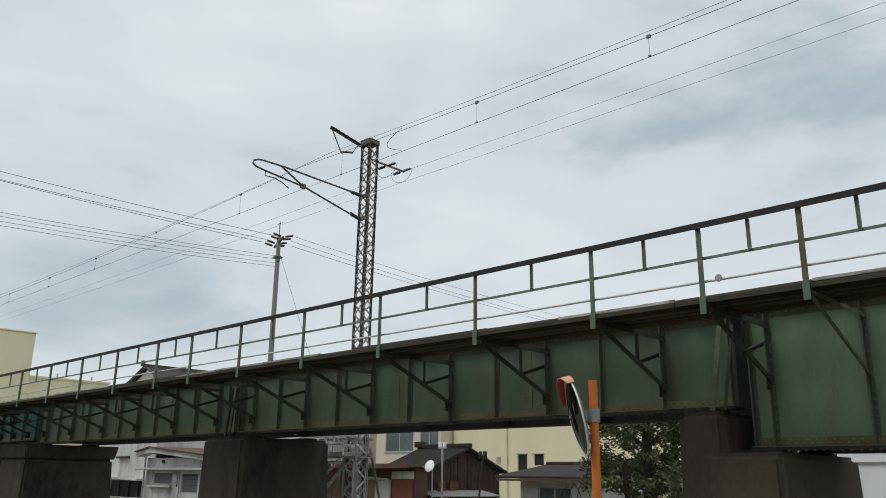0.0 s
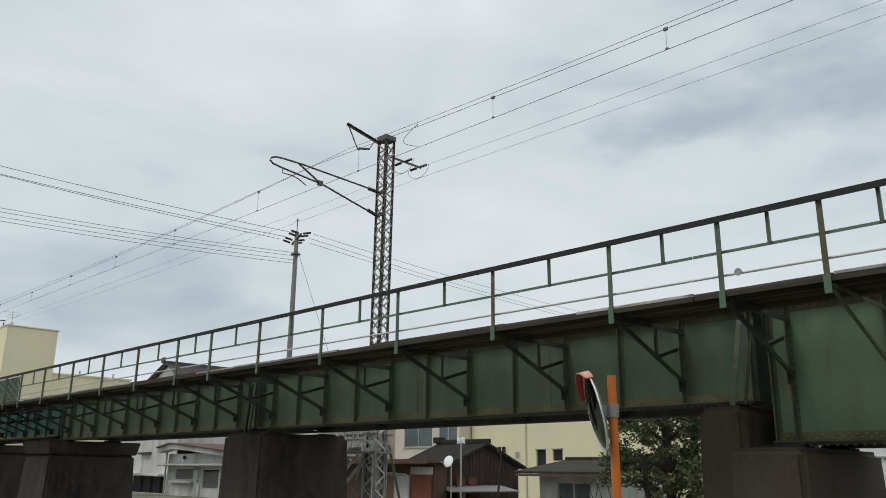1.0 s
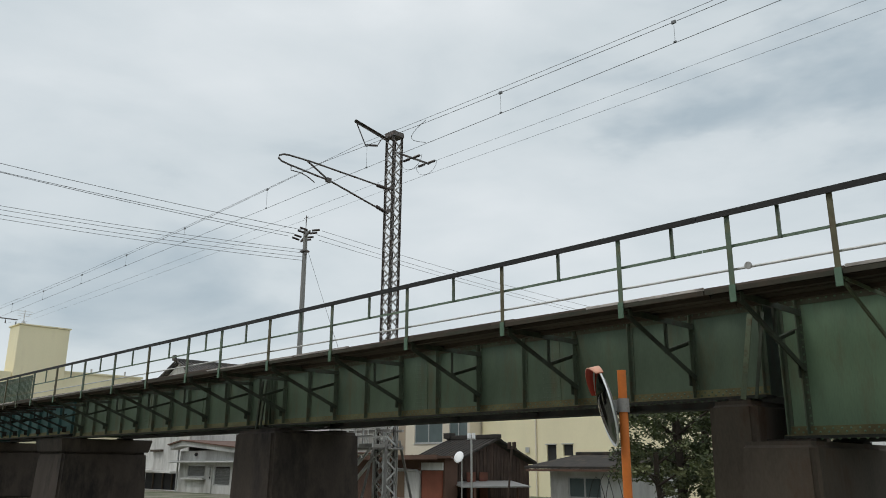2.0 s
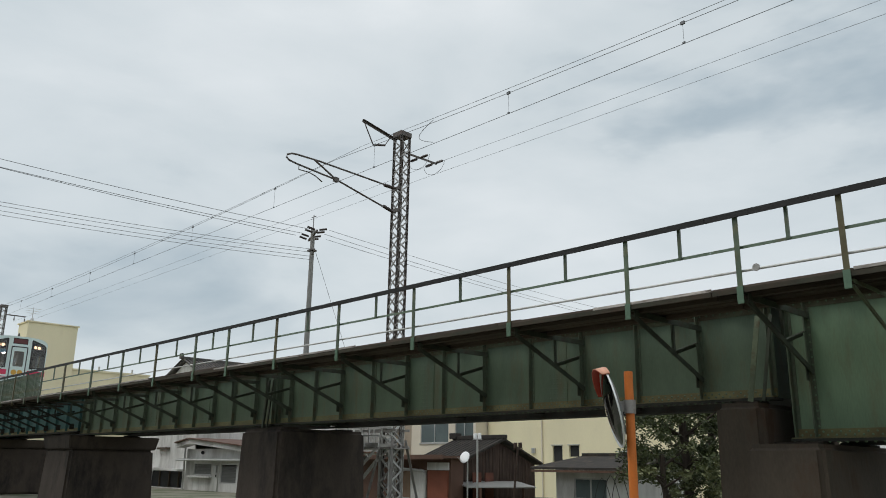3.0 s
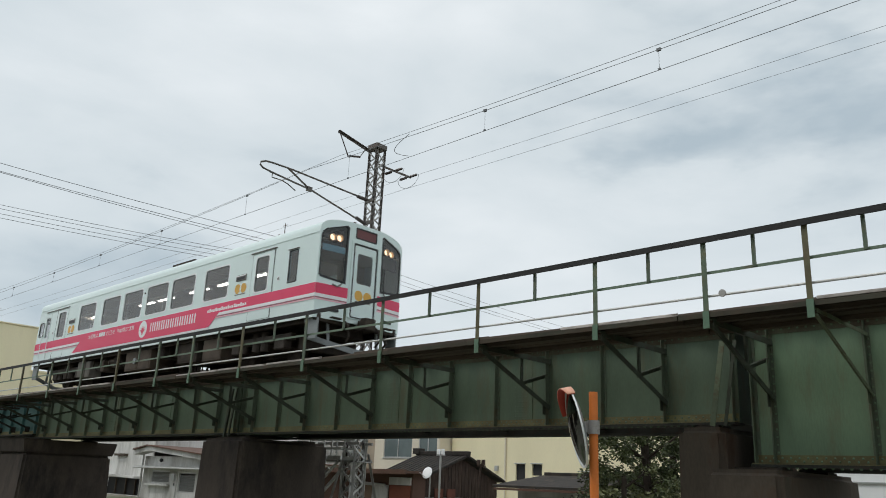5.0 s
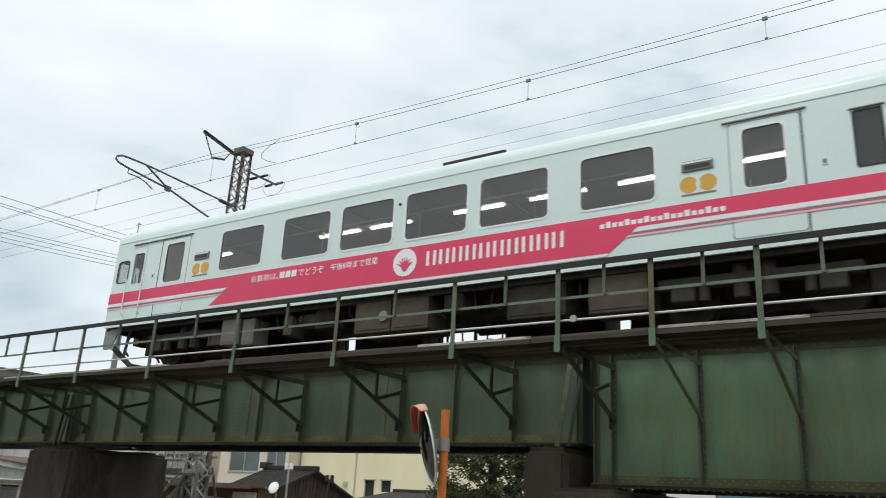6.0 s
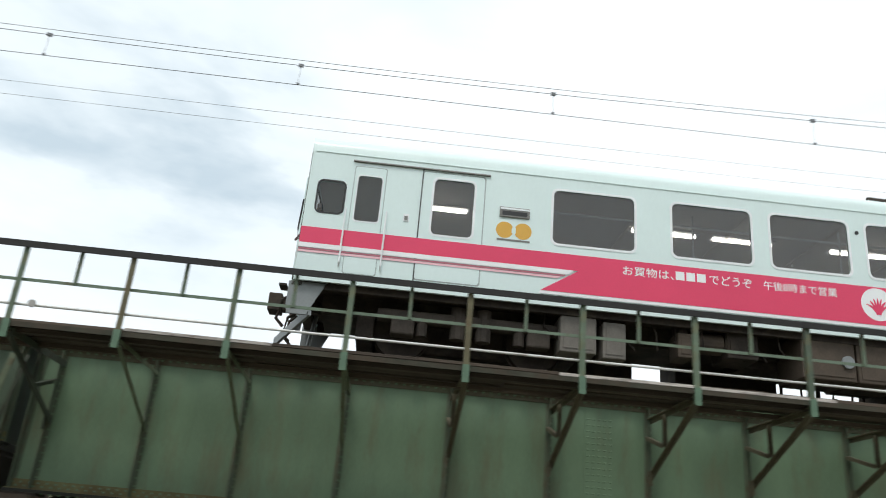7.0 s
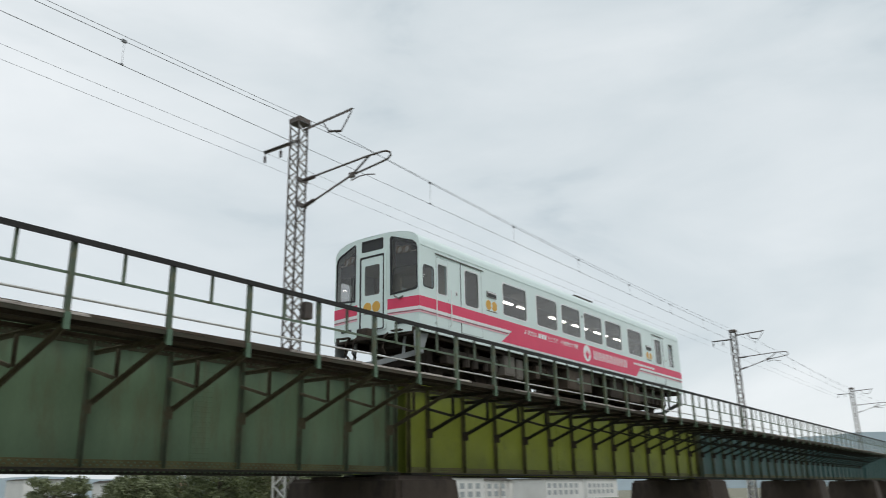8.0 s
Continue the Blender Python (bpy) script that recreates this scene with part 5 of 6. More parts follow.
def build_tree(x, y, h, r, seed, m, clumps, per, size, words):
    rng = random.Random(seed)
    t = empty("tree", (x, y, 0), label=words, category="tree", group="trees")
    bm = tubes(B(), [(0, 0, 0), (0.06, 0.04, h * 0.3), (-0.03, 0.05, h * 0.6), (0.02, 0, h * 0.9)], 0.05 + h * 0.016, 9)
    ends = []
    for k in range(9):
        a = k * 2.4
        z = h * rng.uniform(0.25, 0.75)
        q = (r * 0.75 * math.cos(a), r * 0.75 * math.sin(a), z + h * rng.uniform(0.08, 0.25))
        tube(bm, (0, 0, z), q, 0.05, 6, 0.015)
        ends.append(q)
    part("trunk", bm, M_BARK, t)
    bm = B()
    for k in range(clumps):
        if k < len(ends):
            c = ends[k]
        else:
            a, q = rng.uniform(0, 6.283), rng.random() ** 0.5
            z = rng.uniform(0.12, 1.0)
            rad = r * q * (0.55 + 0.6 * math.sin(math.pi * min(1, z * 0.9)))
            c = (rad * math.cos(a), rad * math.sin(a), h * z)
        k_ = rng.uniform(0.18, 0.34) * r
        leaves(bm, c, (k_, k_, k_ * 0.65), per, size, rng)
    part("crown", bm, m, t)
    return t


build_tree(-13.4, 23.2, 4.6, 1.9, 3, M_LEAF, 62, 200, 0.064, "dense dark green garden tree beside the bridge")
build_tree(-12.0, 24.6, 4.2, 1.7, 5, M_LEAF, 80, 190, 0.064, "dense dark green garden tree beside the bridge")
build_tree(-14.7, 25.6, 3.6, 0.9, 8, M_LEAF2, 12, 80, 0.07, "thin lighter green garden tree")
build_tree(-13.4, 21.9, 2.3, 1.0, 11, M_LEAF2, 16, 90, 0.07, "low bushy green garden tree")
build_tree(-10.6, 22.0, 2.4, 1.1, 12, M_LEAF2, 30, 90, 0.07, "low bushy green garden tree")

build_tree(-11.3, 26.6, 4.4, 2.0, 14, M_LEAF, 80, 170, 0.07, "dense dark green garden tree beside the bridge")
build_tree(-14.6, 27.2, 4.2, 1.8, 15, M_LEAF, 22, 110, 0.09, "dense dark green garden tree beside the bridge")

# far bank beyond the river: trees, houses and hills
rng = random.Random(21)
for k, (x, y, h, r) in enumerate(((42, 62, 3.3, 2.4), (36, 64, 3.2, 2.4), (49, 60, 4.1, 3.6), (54, 62, 4.2, 3.4), (60, 63, 4.0, 3.2), (65, 61, 4.1, 3.0), (71, 64, 3.4, 2.6), (81, 66, 2.9, 2.6), (88, 67, 3.0, 2.5), (45, 66, 3.7, 3.0), (57, 66, 3.9, 3.4), (63, 67, 3.8, 3.2), (68, 66, 3.7, 3.0), (51, 67, 3.8, 3.2), (30, 70, 2.8, 2.4))):
    build_tree(x, y, h, r, 30 + k, M_LEAF if k in (2, 9) else M_LEAF2 if k % 4 == 3 else M_LEAF3, 70, 150, 0.115, "bushy green tree on the far bank")
M_FARGLASS = mat("far_window_glass", (0.30, 0.33, 0.34), 0.3, 0, 0.2, 1)
M_FARWALL = mat("far_white_wall", (0.66, 0.66, 0.64), 0.85, 0, 0.12, 0.3)
for k, (x, y, w, d, h, m) in enumerate(((92, 166, 11, 7, 5.6, M_FARWALL), (114, 172, 9, 7, 5.2, M_FARWALL), (62, 162, 9, 7, 5.4, M_WALL), (74, 190, 10, 7, 5.8, M_WALL), (30, 190, 9, 7, 6.0, M_FARWALL), (98, 78, 12, 8, 3.5, M_FARWALL), (112, 76, 10, 8, 3.9, M_FARWALL), (126, 80, 14, 8, 3.6, M_WALL),
                                        (86, 88, 9, 7, 3.3, M_WALL), (150, 78, 16, 9, 3.8, M_FARWALL), (42, 172, 10, 7, 5.6, M_FARWALL), (18, 178, 9, 7, 5.4, M_WALL), (176, 82, 16, 9, 4.0, M_FARWALL), (134, 180, 9, 7, 5.8, mat("far_brown_wall", (0.30, 0.17, 0.12), 0.85)))):
    hs = empty("far_house", (x, y, 0), label="pale far house with a low grey roof", category="house", group="far houses")
    bm = box(B(), -w / 2, w / 2, 0, d, 0, h)
    part("wall", bm, m, hs)
    bm = box(B(), -w / 2 - 0.3, w / 2 + 0.3, -0.3, d + 0.3, h + 0.003, h + 0.25 + 0.3 * (k % 3))
    for v in bm.verts:
        if v.co.z > h + 0.1:
            v.co.x *= 0.8
            v.co.y = d / 2 + (v.co.y - d / 2) * 0.6
    part("roof", bm, M_TILE, hs)
    for j in range(max(2, int(w / 2.4))):
        x0 = -w / 2 + 0.7 + j * 2.3
        for z0 in (0.9, 2.2):
            if z0 + 0.9 < h:
                part("window", box(B(), x0, x0 + 1.2, -0.05, -0.003, z0, z0 + 0.85), M_FARGLASS, hs)
bm = B()
prev = None
for k in range(121):
    a = radians(-120 + k * 1.5)
    h = 62 + 45 * noise.noise((math.cos(a) * 3, math.sin(a) * 3, 0.4)) + 18 * noise.noise((math.cos(a) * 11, math.sin(a) * 11, 2.0)) + 40 * max(0, 1 - abs(k - 26) / 14)
    p = [bm.verts.new((2400 * math.sin(-a), 2400 * math.cos(a), z)) for z in (-20, max(20, h))] + [bm.verts.new((2800 * math.sin(-a), 2800 * math.cos(a), -20))]
    if prev:
        bm.faces.new((prev[0], prev[1], p[1], p[0]))
        bm.faces.new((prev[1], prev[2], p[2], p[1]))
    prev = p
tagged(part("backdrop", bm, M_HILL), "wooded hills on the horizon, blue haze painted in", "hills", kind="structure")

# ---- the railcar: x from its rear end (0) to its front (18), y across, z over the rail head ----
L_CAR, W2 = 18.0, 1.4
FLOOR, EAVE, RISE = 0.885, 3.045, 0.455
car = empty("railcar", (-80, Y_TRACK, Z_RAILHEAD), label="pale mint one-car diesel train with a wide crimson advertising band", category="train")


def bulge(v):
    """How far the end stands out of the corners."""
    return 0.13 * min(1.0, max(0.0, (W2 - abs(v)) / 0.92))


def roof_z(v):
    return EAVE + RISE * max(0.0, 1 - (abs(v) / W2) ** 3.3) ** (1 / 3.3)


def near_side(off=0.0):
    return lambda a, b, d: (a, -W2 - off + d, b)


def far_side(off=0.0):
    return lambda a, b, d: (a, W2 + off - d, b)


def on_end(front, off=0.0):
    if front:
        return lambda a, b, d: (L_CAR + bulge(a) + off - d, a, b)
    return lambda a, b, d: (-bulge(a) - off + d, a, b)


WINDOWS = [(3.90, 5.21), (5.83, 7.12), (7.45, 8.74), (9.06, 10.42), (10.71, 12.05), (12.66, 13.92)]
WZ0, WZ1 = 1.91, 2.825
DOORS = [(1.79, 2.78, 1.98, 2.62), (15.09, 16.09, 15.28, 15.87)]     # leaf and its window
CREW = (0.71, 1.20, 0.77, 1.15)
SMALL = [(0.17, 0.58, 2.02, 2.55), (16.80, 17.14, 1.90, 2.72)]

# body shell, with real openings
holes = [rrect(a, b, WZ0, WZ1, 0.09) for a, b in WINDOWS]
holes += [rrect(c, d, 1.84, 2.79, 0.08) for a, b, c, d in DOORS]
holes += [rrect(CREW[2], CREW[3], 1.93, 2.70, 0.05)] + [rrect(*s, 0.08 if s[0] < 9 else 0.03) for s in SMALL]
for name, side, lab in (("side_wall", near_side(), ""), ("side_wall", far_side(), "")):
    part(name, plate(B(), [(0.0405, FLOOR), (L_CAR - 0.0405, FLOOR), (L_CAR - 0.0405, EAVE), (0.0405, EAVE)], holes, side, 0.05), M_BODY, car)
bm = B()
prev = None
for i in range(33):
    ang = math.pi * i / 32
    v = -W2 * math.cos(ang)
    z = roof_z(v)
    ring = [bm.verts.new((x, v, z)) for x in (-bulge(v) - 0.004, 0.5, 6, 12, 17.5, L_CAR + bulge(v) + 0.004)]
    if prev:
        for k in range(5):
            bm.faces.new((prev[k], prev[k + 1], ring[k + 1], ring[k]))
    prev = ring
part("roof", bm, M_BODY, car, smooth=True)
part("rain_gutter", box(B(), 0.05, L_CAR - 0.05, -W2 - 0.012, -W2, EAVE + 0.005, EAVE + 0.022), M_BODY, car)
for x0, x1 in ((0.66, 2.86), (15.0, 16.2), (16.74, 17.2)):
    part("door_hood" if x0 < 16.5 else "window_lip", box(B(), x0, x1, -W2 - 0.035, -W2 - 0.002, 2.935 if x0 < 16.5 else 2.76, 2.955 if x0 < 16.5 else 2.775), M_GREYBOX, car)
part("roof_antenna_rail", box(B(), 9.5, 10.9, -0.9, -0.84, 3.56, 3.615), M_UNDER, car)
for x in (9.6, 10.2, 10.8):
    part("antenna_foot", box(B(), x - 0.02, x + 0.02, -0.89, -0.85, 3.40, 3.561), M_UNDER, car)
bm = tube(B(), (17.6, 0, 3.45), (17.6, 0, 3.74), 0.035, 10)
tube(bm, (17.6, 0, 3.56), (17.6, 0, 3.66), 0.06, 10)
part("horn", bm, M_MASTDK, car)
bm = B()
tube(bm, (0.5, 0.25, 3.5), (0.5, 0.25, 3.66), 0.03, 10)
part("roof_aerial", bm, M_GREYBOX, car)

# windows: frame and pane
def window(parent, outline, inner, side, pane, frame_mat, proud=0.008):
    wf = part("window_frame", plate(B(), outline, [inner], side(proud), 0.03), frame_mat, parent)
    part("pane", plate(B(), inner, [], side(-0.012), 0.004), pane, wf)


for side in (near_side, far_side):
    for a, b in WINDOWS:
        window(car, rrect(a - 0.038, b + 0.038, WZ0 - 0.038, WZ1 + 0.038, 0.115), rrect(a, b, WZ0, WZ1, 0.09), side, M_PANE, M_TRIM)
    for s in SMALL:
        window(car, rrect(s[0] - 0.025, s[1] + 0.025, s[2] - 0.025, s[3] + 0.025, 0.1 if s[0] < 9 else 0.04), rrect(*s, 0.08 if s[0] < 9 else 0.03), side, M_CLEAR, M_RUBBER)
    for a, b, c, d in DOORS:
        lf = part("door", plate(B(), rrect(a, b, 1.0 + 0.08, 2.9, 0.05), [rrect(c, d, 1.84, 2.79, 0.08)], side(0.006), 0.02), M_BODY, car)
        part("door_gap", plate(B(), rrect(a - 0.018, b + 0.018, 1.0 + 0.06, 2.918, 0.05), [rrect(a, b, 1.0 + 0.08, 2.9, 0.05)], side(0.003), 0.02), M_SEAM, lf)
        window(lf, rrect(c - 0.035, d + 0.035, 1.805, 2.825, 0.10), rrect(c, d, 1.84, 2.79, 0.08), side, M_PANE, M_TRIM, 0.011)
    lf = part("crew_door", plate(B(), rrect(CREW[0], CREW[1], 1.0 + 0.06, 2.86, 0.04), [rrect(CREW[2], CREW[3], 1.93, 2.70, 0.05)], side(0.006), 0.02), M_BODY, car)
    part("door_gap", plate(B(), rrect(CREW[0] - 0.012, CREW[1] + 0.012, 1.0 + 0.05, 2.872, 0.04), [rrect(CREW[0], CREW[1], 1.0 + 0.06, 2.86, 0.04)], side(0.002), 0.02), M_SEAM, lf)
    window(lf, rrect(CREW[2] - 0.02, CREW[3] + 0.02, 1.91, 2.72, 0.06), rrect(CREW[2], CREW[3], 1.93, 2.70, 0.05), side, M_CLEAR, M_TRIM, 0.011)
for x in (0.64, 1.27):
    bm = tubes(B(), [(x, -W2, 1.15), (x, -W2 - 0.06, 1.2), (x, -W2 - 0.06, 2.08), (x, -W2, 2.13)], 0.014)
    part("grab_rail", bm, M_TRIM, car, "slim silver grab rail")
part("door_seam", box(B(), 1.775, 1.792, -W2 - 0.011, -W2 - 0.003, 1.0 + 0.02, 2.93), M_RUBBER, car)
part("door_seam", box(B(), 16.115, 16.13, -W2 - 0.011, -W2 - 0.003, 1.0 + 0.02, 2.93), M_RUBBER, car)
for x in (1.58, 16.38):
    bm = box(B(), x - 0.045, x + 0.045, -W2 - 0.012, -W2 - 0.002, 2.0, 2.13, 0.004)
    bx = part("door_switch", bm, M_TRIM, car)
    part("lid", box(B(), x - 0.028, x + 0.028, -W2 - 0.016, -W2 - 0.0125, 2.02, 2.09), M_GREYBOX, bx)
part("vent_dot", tube(B(), (8.90, -W2 - 0.02, 2.66), (8.90, -W2, 2.66), 0.03, 14), M_RUBBER, car)

# destination boards and amber twin discs on the side
for x, zz in ((3.28, 2.345), (14.60, 2.345)):
    sb = part("destination_board", box(B(), x - 0.24, x + 0.24, -W2 - 0.03, -W2 - 0.002, zz - 0.085, zz + 0.085, 0.008), M_GREYBOX, car)
    part("display", box(B(), x - 0.2, x + 0.2, -W2 - 0.034, -W2 - 0.0305, zz - 0.055, zz + 0.015), M_RUBBER, sb, "dark display strip")
    part("lid_strip", box(B(), x - 0.235, x + 0.235, -W2 - 0.036, -W2 - 0.0305, zz + 0.04, zz + 0.07), M_TRIM, sb)
    bd = part("amber_badge", plate(B(), rrect(x - 0.29, x + 0.29, 1.86, 2.24, 0.03), [], near_side(0.0025), 0.002), M_BODY, car)
    for dx in (-0.145, 0.145):
        part("disc", plate(B(), disc(x + dx, 2.045, 0.138), [], near_side(0.006), 0.003), M_AMBER, bd, "flat amber disc")
    part("notch", plate(B(), rrect(x - 0.035, x + 0.035, 1.985, 2.105, 0.03), [], near_side(0.0085), 0.002), M_BODY, bd)
    part("caption_bar", plate(B(), [(x - 0.26, 1.865), (x + 0.26, 1.865), (x + 0.26, 1.895), (x - 0.26, 1.895)], [], near_side(0.006), 0.003), M_GREYBOX, bd)

# livery: crimson band, white lines and lettering
def decal(name, pts, m, off=0.012, label="", side=near_side):
    return part(name, plate(B(), pts, [], side(off), 0.0015), m, car, label)


for side in (near_side, far_side):
    decal("crimson_band", [(0.0, 1.485), (3.95, 1.485), (4.32, 1.485), (3.74, 1.115), (13.15, 1.115), (13.62, 1.485), (L_CAR, 1.485), (L_CAR, 1.745), (0.0, 1.745)], M_RED,
          label="crimson band painted along the side", side=side)
    decal("white_line", [(0.0, 1.408), (4.16, 1.408), (4.26, 1.482), (0.0, 1.482)], M_WHITE, 0.013, side=side)
    decal("white_line", [(13.55, 1.408), (L_CAR, 1.408), (L_CAR, 1.482), (13.64, 1.482)], M_WHITE, 0.013, side=side)
    decal("thin_rose_line", [(0.0, 1.368), (4.08, 1.368), (4.14, 1.398), (0.0, 1.398)], M_ROSE, 0.0125, side=side)
    decal("thin_rose_line", [(13.50, 1.368), (L_CAR, 1.368), (L_CAR, 1.398), (13.55, 1.398)], M_ROSE, 0.0125, side=side)
    decal("thin_pink_line", [(0.0, 1.330), (4.0, 1.330), (4.05, 1.363), (0.0, 1.363)], M_PINK, 0.0125, side=side)
    decal("thin_pink_line", [(13.42, 1.330), (L_CAR, 1.330), (L_CAR, 1.363), (13.47, 1.363)], M_PINK, 0.0125, side=side)
    decal("sill_line", [(3.70, 1.06), (13.1, 1.06), (13.15, 1.108), (3.74, 1.108)], M_WHITE, 0.0125, side=side)

# round emblem: a white disc with a plain spray of petals
em = decal("emblem_disc", disc(9.11, 1.455, 0.27, 36), M_WHITE, 0.0155, "white round emblem with a crimson plant shape")
for k in range(-3, 4):
    lean = k / 3
    mids = []
    for i in range(8):
        q = i / 7
        mids.append((9.11 + lean * (0.02 + 0.17 * q ** 1.5), 1.285 + 0.27 * q * (1 - 0.42 * lean * lean * q)))
    wid = [0.006 + 0.014 * math.sin(math.pi * min(1.0, 0.15 + 0.85 * i / 7)) for i in range(8)]
    rim = [(p[0] - w, p[1] + w * lean * 0.6) for p, w in zip(mids, wid)] + [(p[0] + w, p[1] - w * lean * 0.6) for p, w in reversed(list(zip(mids, wid)))]
    part("frond", plate(B(), rim, [], near_side(0.0175 + 0.0012 * (k + 3)), 0.001), M_RED, em)
# the shop's name, as plain white shapes in place of letters
for k in range(10):
    x0 = 9.60 + k * 0.283
    for dx in (0.0, 0.15):
        part("name_bar", plate(B(), [(x0 + dx, 1.325), (x0 + dx + 0.062, 1.325), (x0 + dx + 0.062, 1.61), (x0 + dx, 1.61)], [], near_side(0.0155), 0.0015), M_WHITE, car)
for k in range(19):
    x0 = 13.0 + k * 0.106
    bm = plate(B(), [(x0, 1.535), (x0 + 0.078, 1.535), (x0 + 0.078, 1.61 + 0.03 * (k % 3 == 1)), (x0, 1.61 + 0.03 * (k % 3 == 1))], [], near_side(0.0155), 0.0015)
    part("address_bar", bm, M_WHITE, car)


def lettering(text, x0, x1, z0, height):
    """Writing in the built-in font, set between x0 and x1."""
    cu = bpy.data.curves.new("lettering", "FONT")
    cu.body, cu.size, cu.offset = text, 1.0, 0.006
    tmp = new("lettering_curve", cu)
    bpy.context.view_layer.update()
    me = bpy.data.meshes.new_from_object(tmp.evaluated_get(bpy.context.evaluated_depsgraph_get()))
    bpy.data.objects.remove(tmp)
    xs = [v.co.x for v in me.vertices]
    ys = [v.co.y for v in me.vertices]
    kx, ky = (x1 - x0) / (max(xs) - min(xs)), height / (max(ys) - min(ys))
    for v in me.vertices:
        v.co = (x0 + (v.co.x - min(xs)) * kx, -W2 - 0.0165, z0 + (v.co.y - min(ys)) * ky)
    me.materials.append(M_WHITE)
    ob = new("lettering", me)
    ob.parent = car
    return tagged(ob, "white lettering on the crimson band")


lettering("お買物は、", 5.02, 5.83, 1.50, 0.155)
for k in range(3):
    decal("name_bar", [(5.86 + k * 0.17, 1.51), (6.0 + k * 0.17, 1.51), (6.0 + k * 0.17, 1.65), (5.86 + k * 0.17, 1.65)], M_WHITE, 0.0155)
lettering("でどうぞ", 6.40, 7.08, 1.50, 0.155)
lettering("午後8時まで営業", 7.27, 8.46, 1.505, 0.15)

# ends
def build_end(front):
    side = lambda off=0.0: on_end(front, off)
    en = part("end_door_panel", plate(B(), [(-0.48, FLOOR), (0.48, FLOOR), *[(v, roof_z(v)) for v in (0.48, 0.24, 0.0, -0.24, -0.48)]],
                                      [rrect(-0.25, 0.25, 1.93, 2.72, 0.06), rrect(-0.34, 0.34, 3.12, 3.38, 0.03)], side(), 0.04), M_BODY, car)
    for sgn in (-1, 1):
        e = lambda a: a * sgn
        outer = [(e(0.48), FLOOR), (e(W2), FLOOR), (e(W2), EAVE), *[(e(v), roof_z(v)) for v in (1.39, 1.36, 1.3, 1.2, 1.05, 0.9, 0.7, 0.48)]]
        shield = [(e(0.60), 1.86), (e(1.29), 1.93), (e(1.34), 1.98), (e(1.34), 2.96), (e(1.31), 3.08), (e(1.21), 3.17), (e(0.64), 3.36), (e(0.59), 3.31)]
        part("end_panel", plate(B(), outer, [shield], side(), 0.04), M_BODY, car)
        cx = sum(p[0] for p in shield) / 8
        cz = sum(p[1] for p in shield) / 8
        inner = [(cx + (p[0] - cx) * 0.94, cz + (p[1] - cz) * 0.965) for p in shield]
        ws = part("windscreen_frame", plate(B(), [(cx + (p[0] - cx) * 1.05, cz + (p[1] - cz) * 1.03) for p in shield], [inner], side(0.008), 0.03), M_RUBBER, car)
        part("windscreen", plate(B(), inner, [], side(-0.008), 0.004), M_SHIELD, ws)
        low = 2.82 if front and sgn < 0 else 2.58
        # black lamp box behind the top of the glass, with two lamps
        lb = part("lamp_box", plate(B(), [(e(0.62), low), (e(1.32), low), (e(1.30), 3.0), (e(1.17), 3.09), (e(0.65), 3.28)], [], side(-0.13), 0.03), M_RUBBER, car)
        for v in (0.80, 1.0):
            zl = 3.0 + (1.0 - v) * 0.05
            part("lamp_cowl", plate(B(), disc(e(v), zl, 0.097, 18), [disc(e(v), zl, 0.087, 18)], side(-0.035), 0.09), M_COWL, lb, "brownish lamp reflector ring")
            part("headlamp", plate(B(), disc(e(v), zl, 0.086, 18), [], side(-0.112), 0.006), M_HEAD if front else M_TRIM, lb)
        if sgn < 0 and front:
            part("sun_visor", plate(B(), [(-0.64, 2.61), (-1.29, 2.61), (-1.29, 2.78), (-0.64, 2.78)], [], side(-0.02), 0.004), M_VISOR, lb, "blue sun visor")
        # wiper
        sx = L_CAR if front else 0.0
        k = 1 if front else -1
        P_ = lambda v, z, o: (sx + k * (bulge(v) + o), e(v), z)
        part("wiper", tubes(B(), [P_(0.72, 1.80, 0.03), P_(0.66, 2.0, 0.05), P_(0.70, 2.5, 0.03)], 0.014), M_RUBBER, car)
        part("wiper_motor", tubes(B(), [P_(0.95, 1.78, 0.0), P_(0.85, 1.72, 0.06), P_(0.72, 1.80, 0.03)], 0.02), M_GREYBOX, car)
        # tail lamps, handrail, livery round the corner
        part("tail_lamp_bezel", plate(B(), rrect(min(e(0.72), e(1.1)), max(e(0.72), e(1.1)), 1.09, 1.15, 0.02), [], side(0.02), 0.02), M_RUBBER, car)
        for z0, z1, m, off in ((1.485, 1.745, M_RED, 0.006), (1.408, 1.482, M_WHITE, 0.006), (1.368, 1.398, M_ROSE, 0.006), (1.33, 1.363, M_PINK, 0.006)):
            part("end_band", plate(B(), [(e(0.50), z0), (e(W2 + 0.006), z0), (e(W2 + 0.006), z1), (e(0.50), z1)], [], side(off), 0.002), m, car)
        part("step", box(B(), sx + k * 0.2 - 0.06, sx + k * 0.2 + 0.06, min(e(0.7), e(1.0)), max(e(0.7), e(1.0)), 0.9, 0.93), M_UNDER, car)
    dr = part("gangway_door", plate(B(), rrect(-0.36, 0.36, 1.0 + 0.06, 2.92, 0.04), [rrect(-0.25, 0.25, 1.93, 2.72, 0.06)], side(0.012), 0.012), M_BODY, car)
    part("door_seal", plate(B(), rrect(-0.41, 0.41, 1.0 + 0.02, 2.97, 0.05), [rrect(-0.36, 0.36, 1.0 + 0.06, 2.92, 0.04)], side(0.016), 0.016), M_RUBBER, dr)
    part("pane", plate(B(), rrect(-0.25, 0.25, 1.93, 2.72, 0.06), [], side(0.004), 0.004), M_SHIELD, dr)
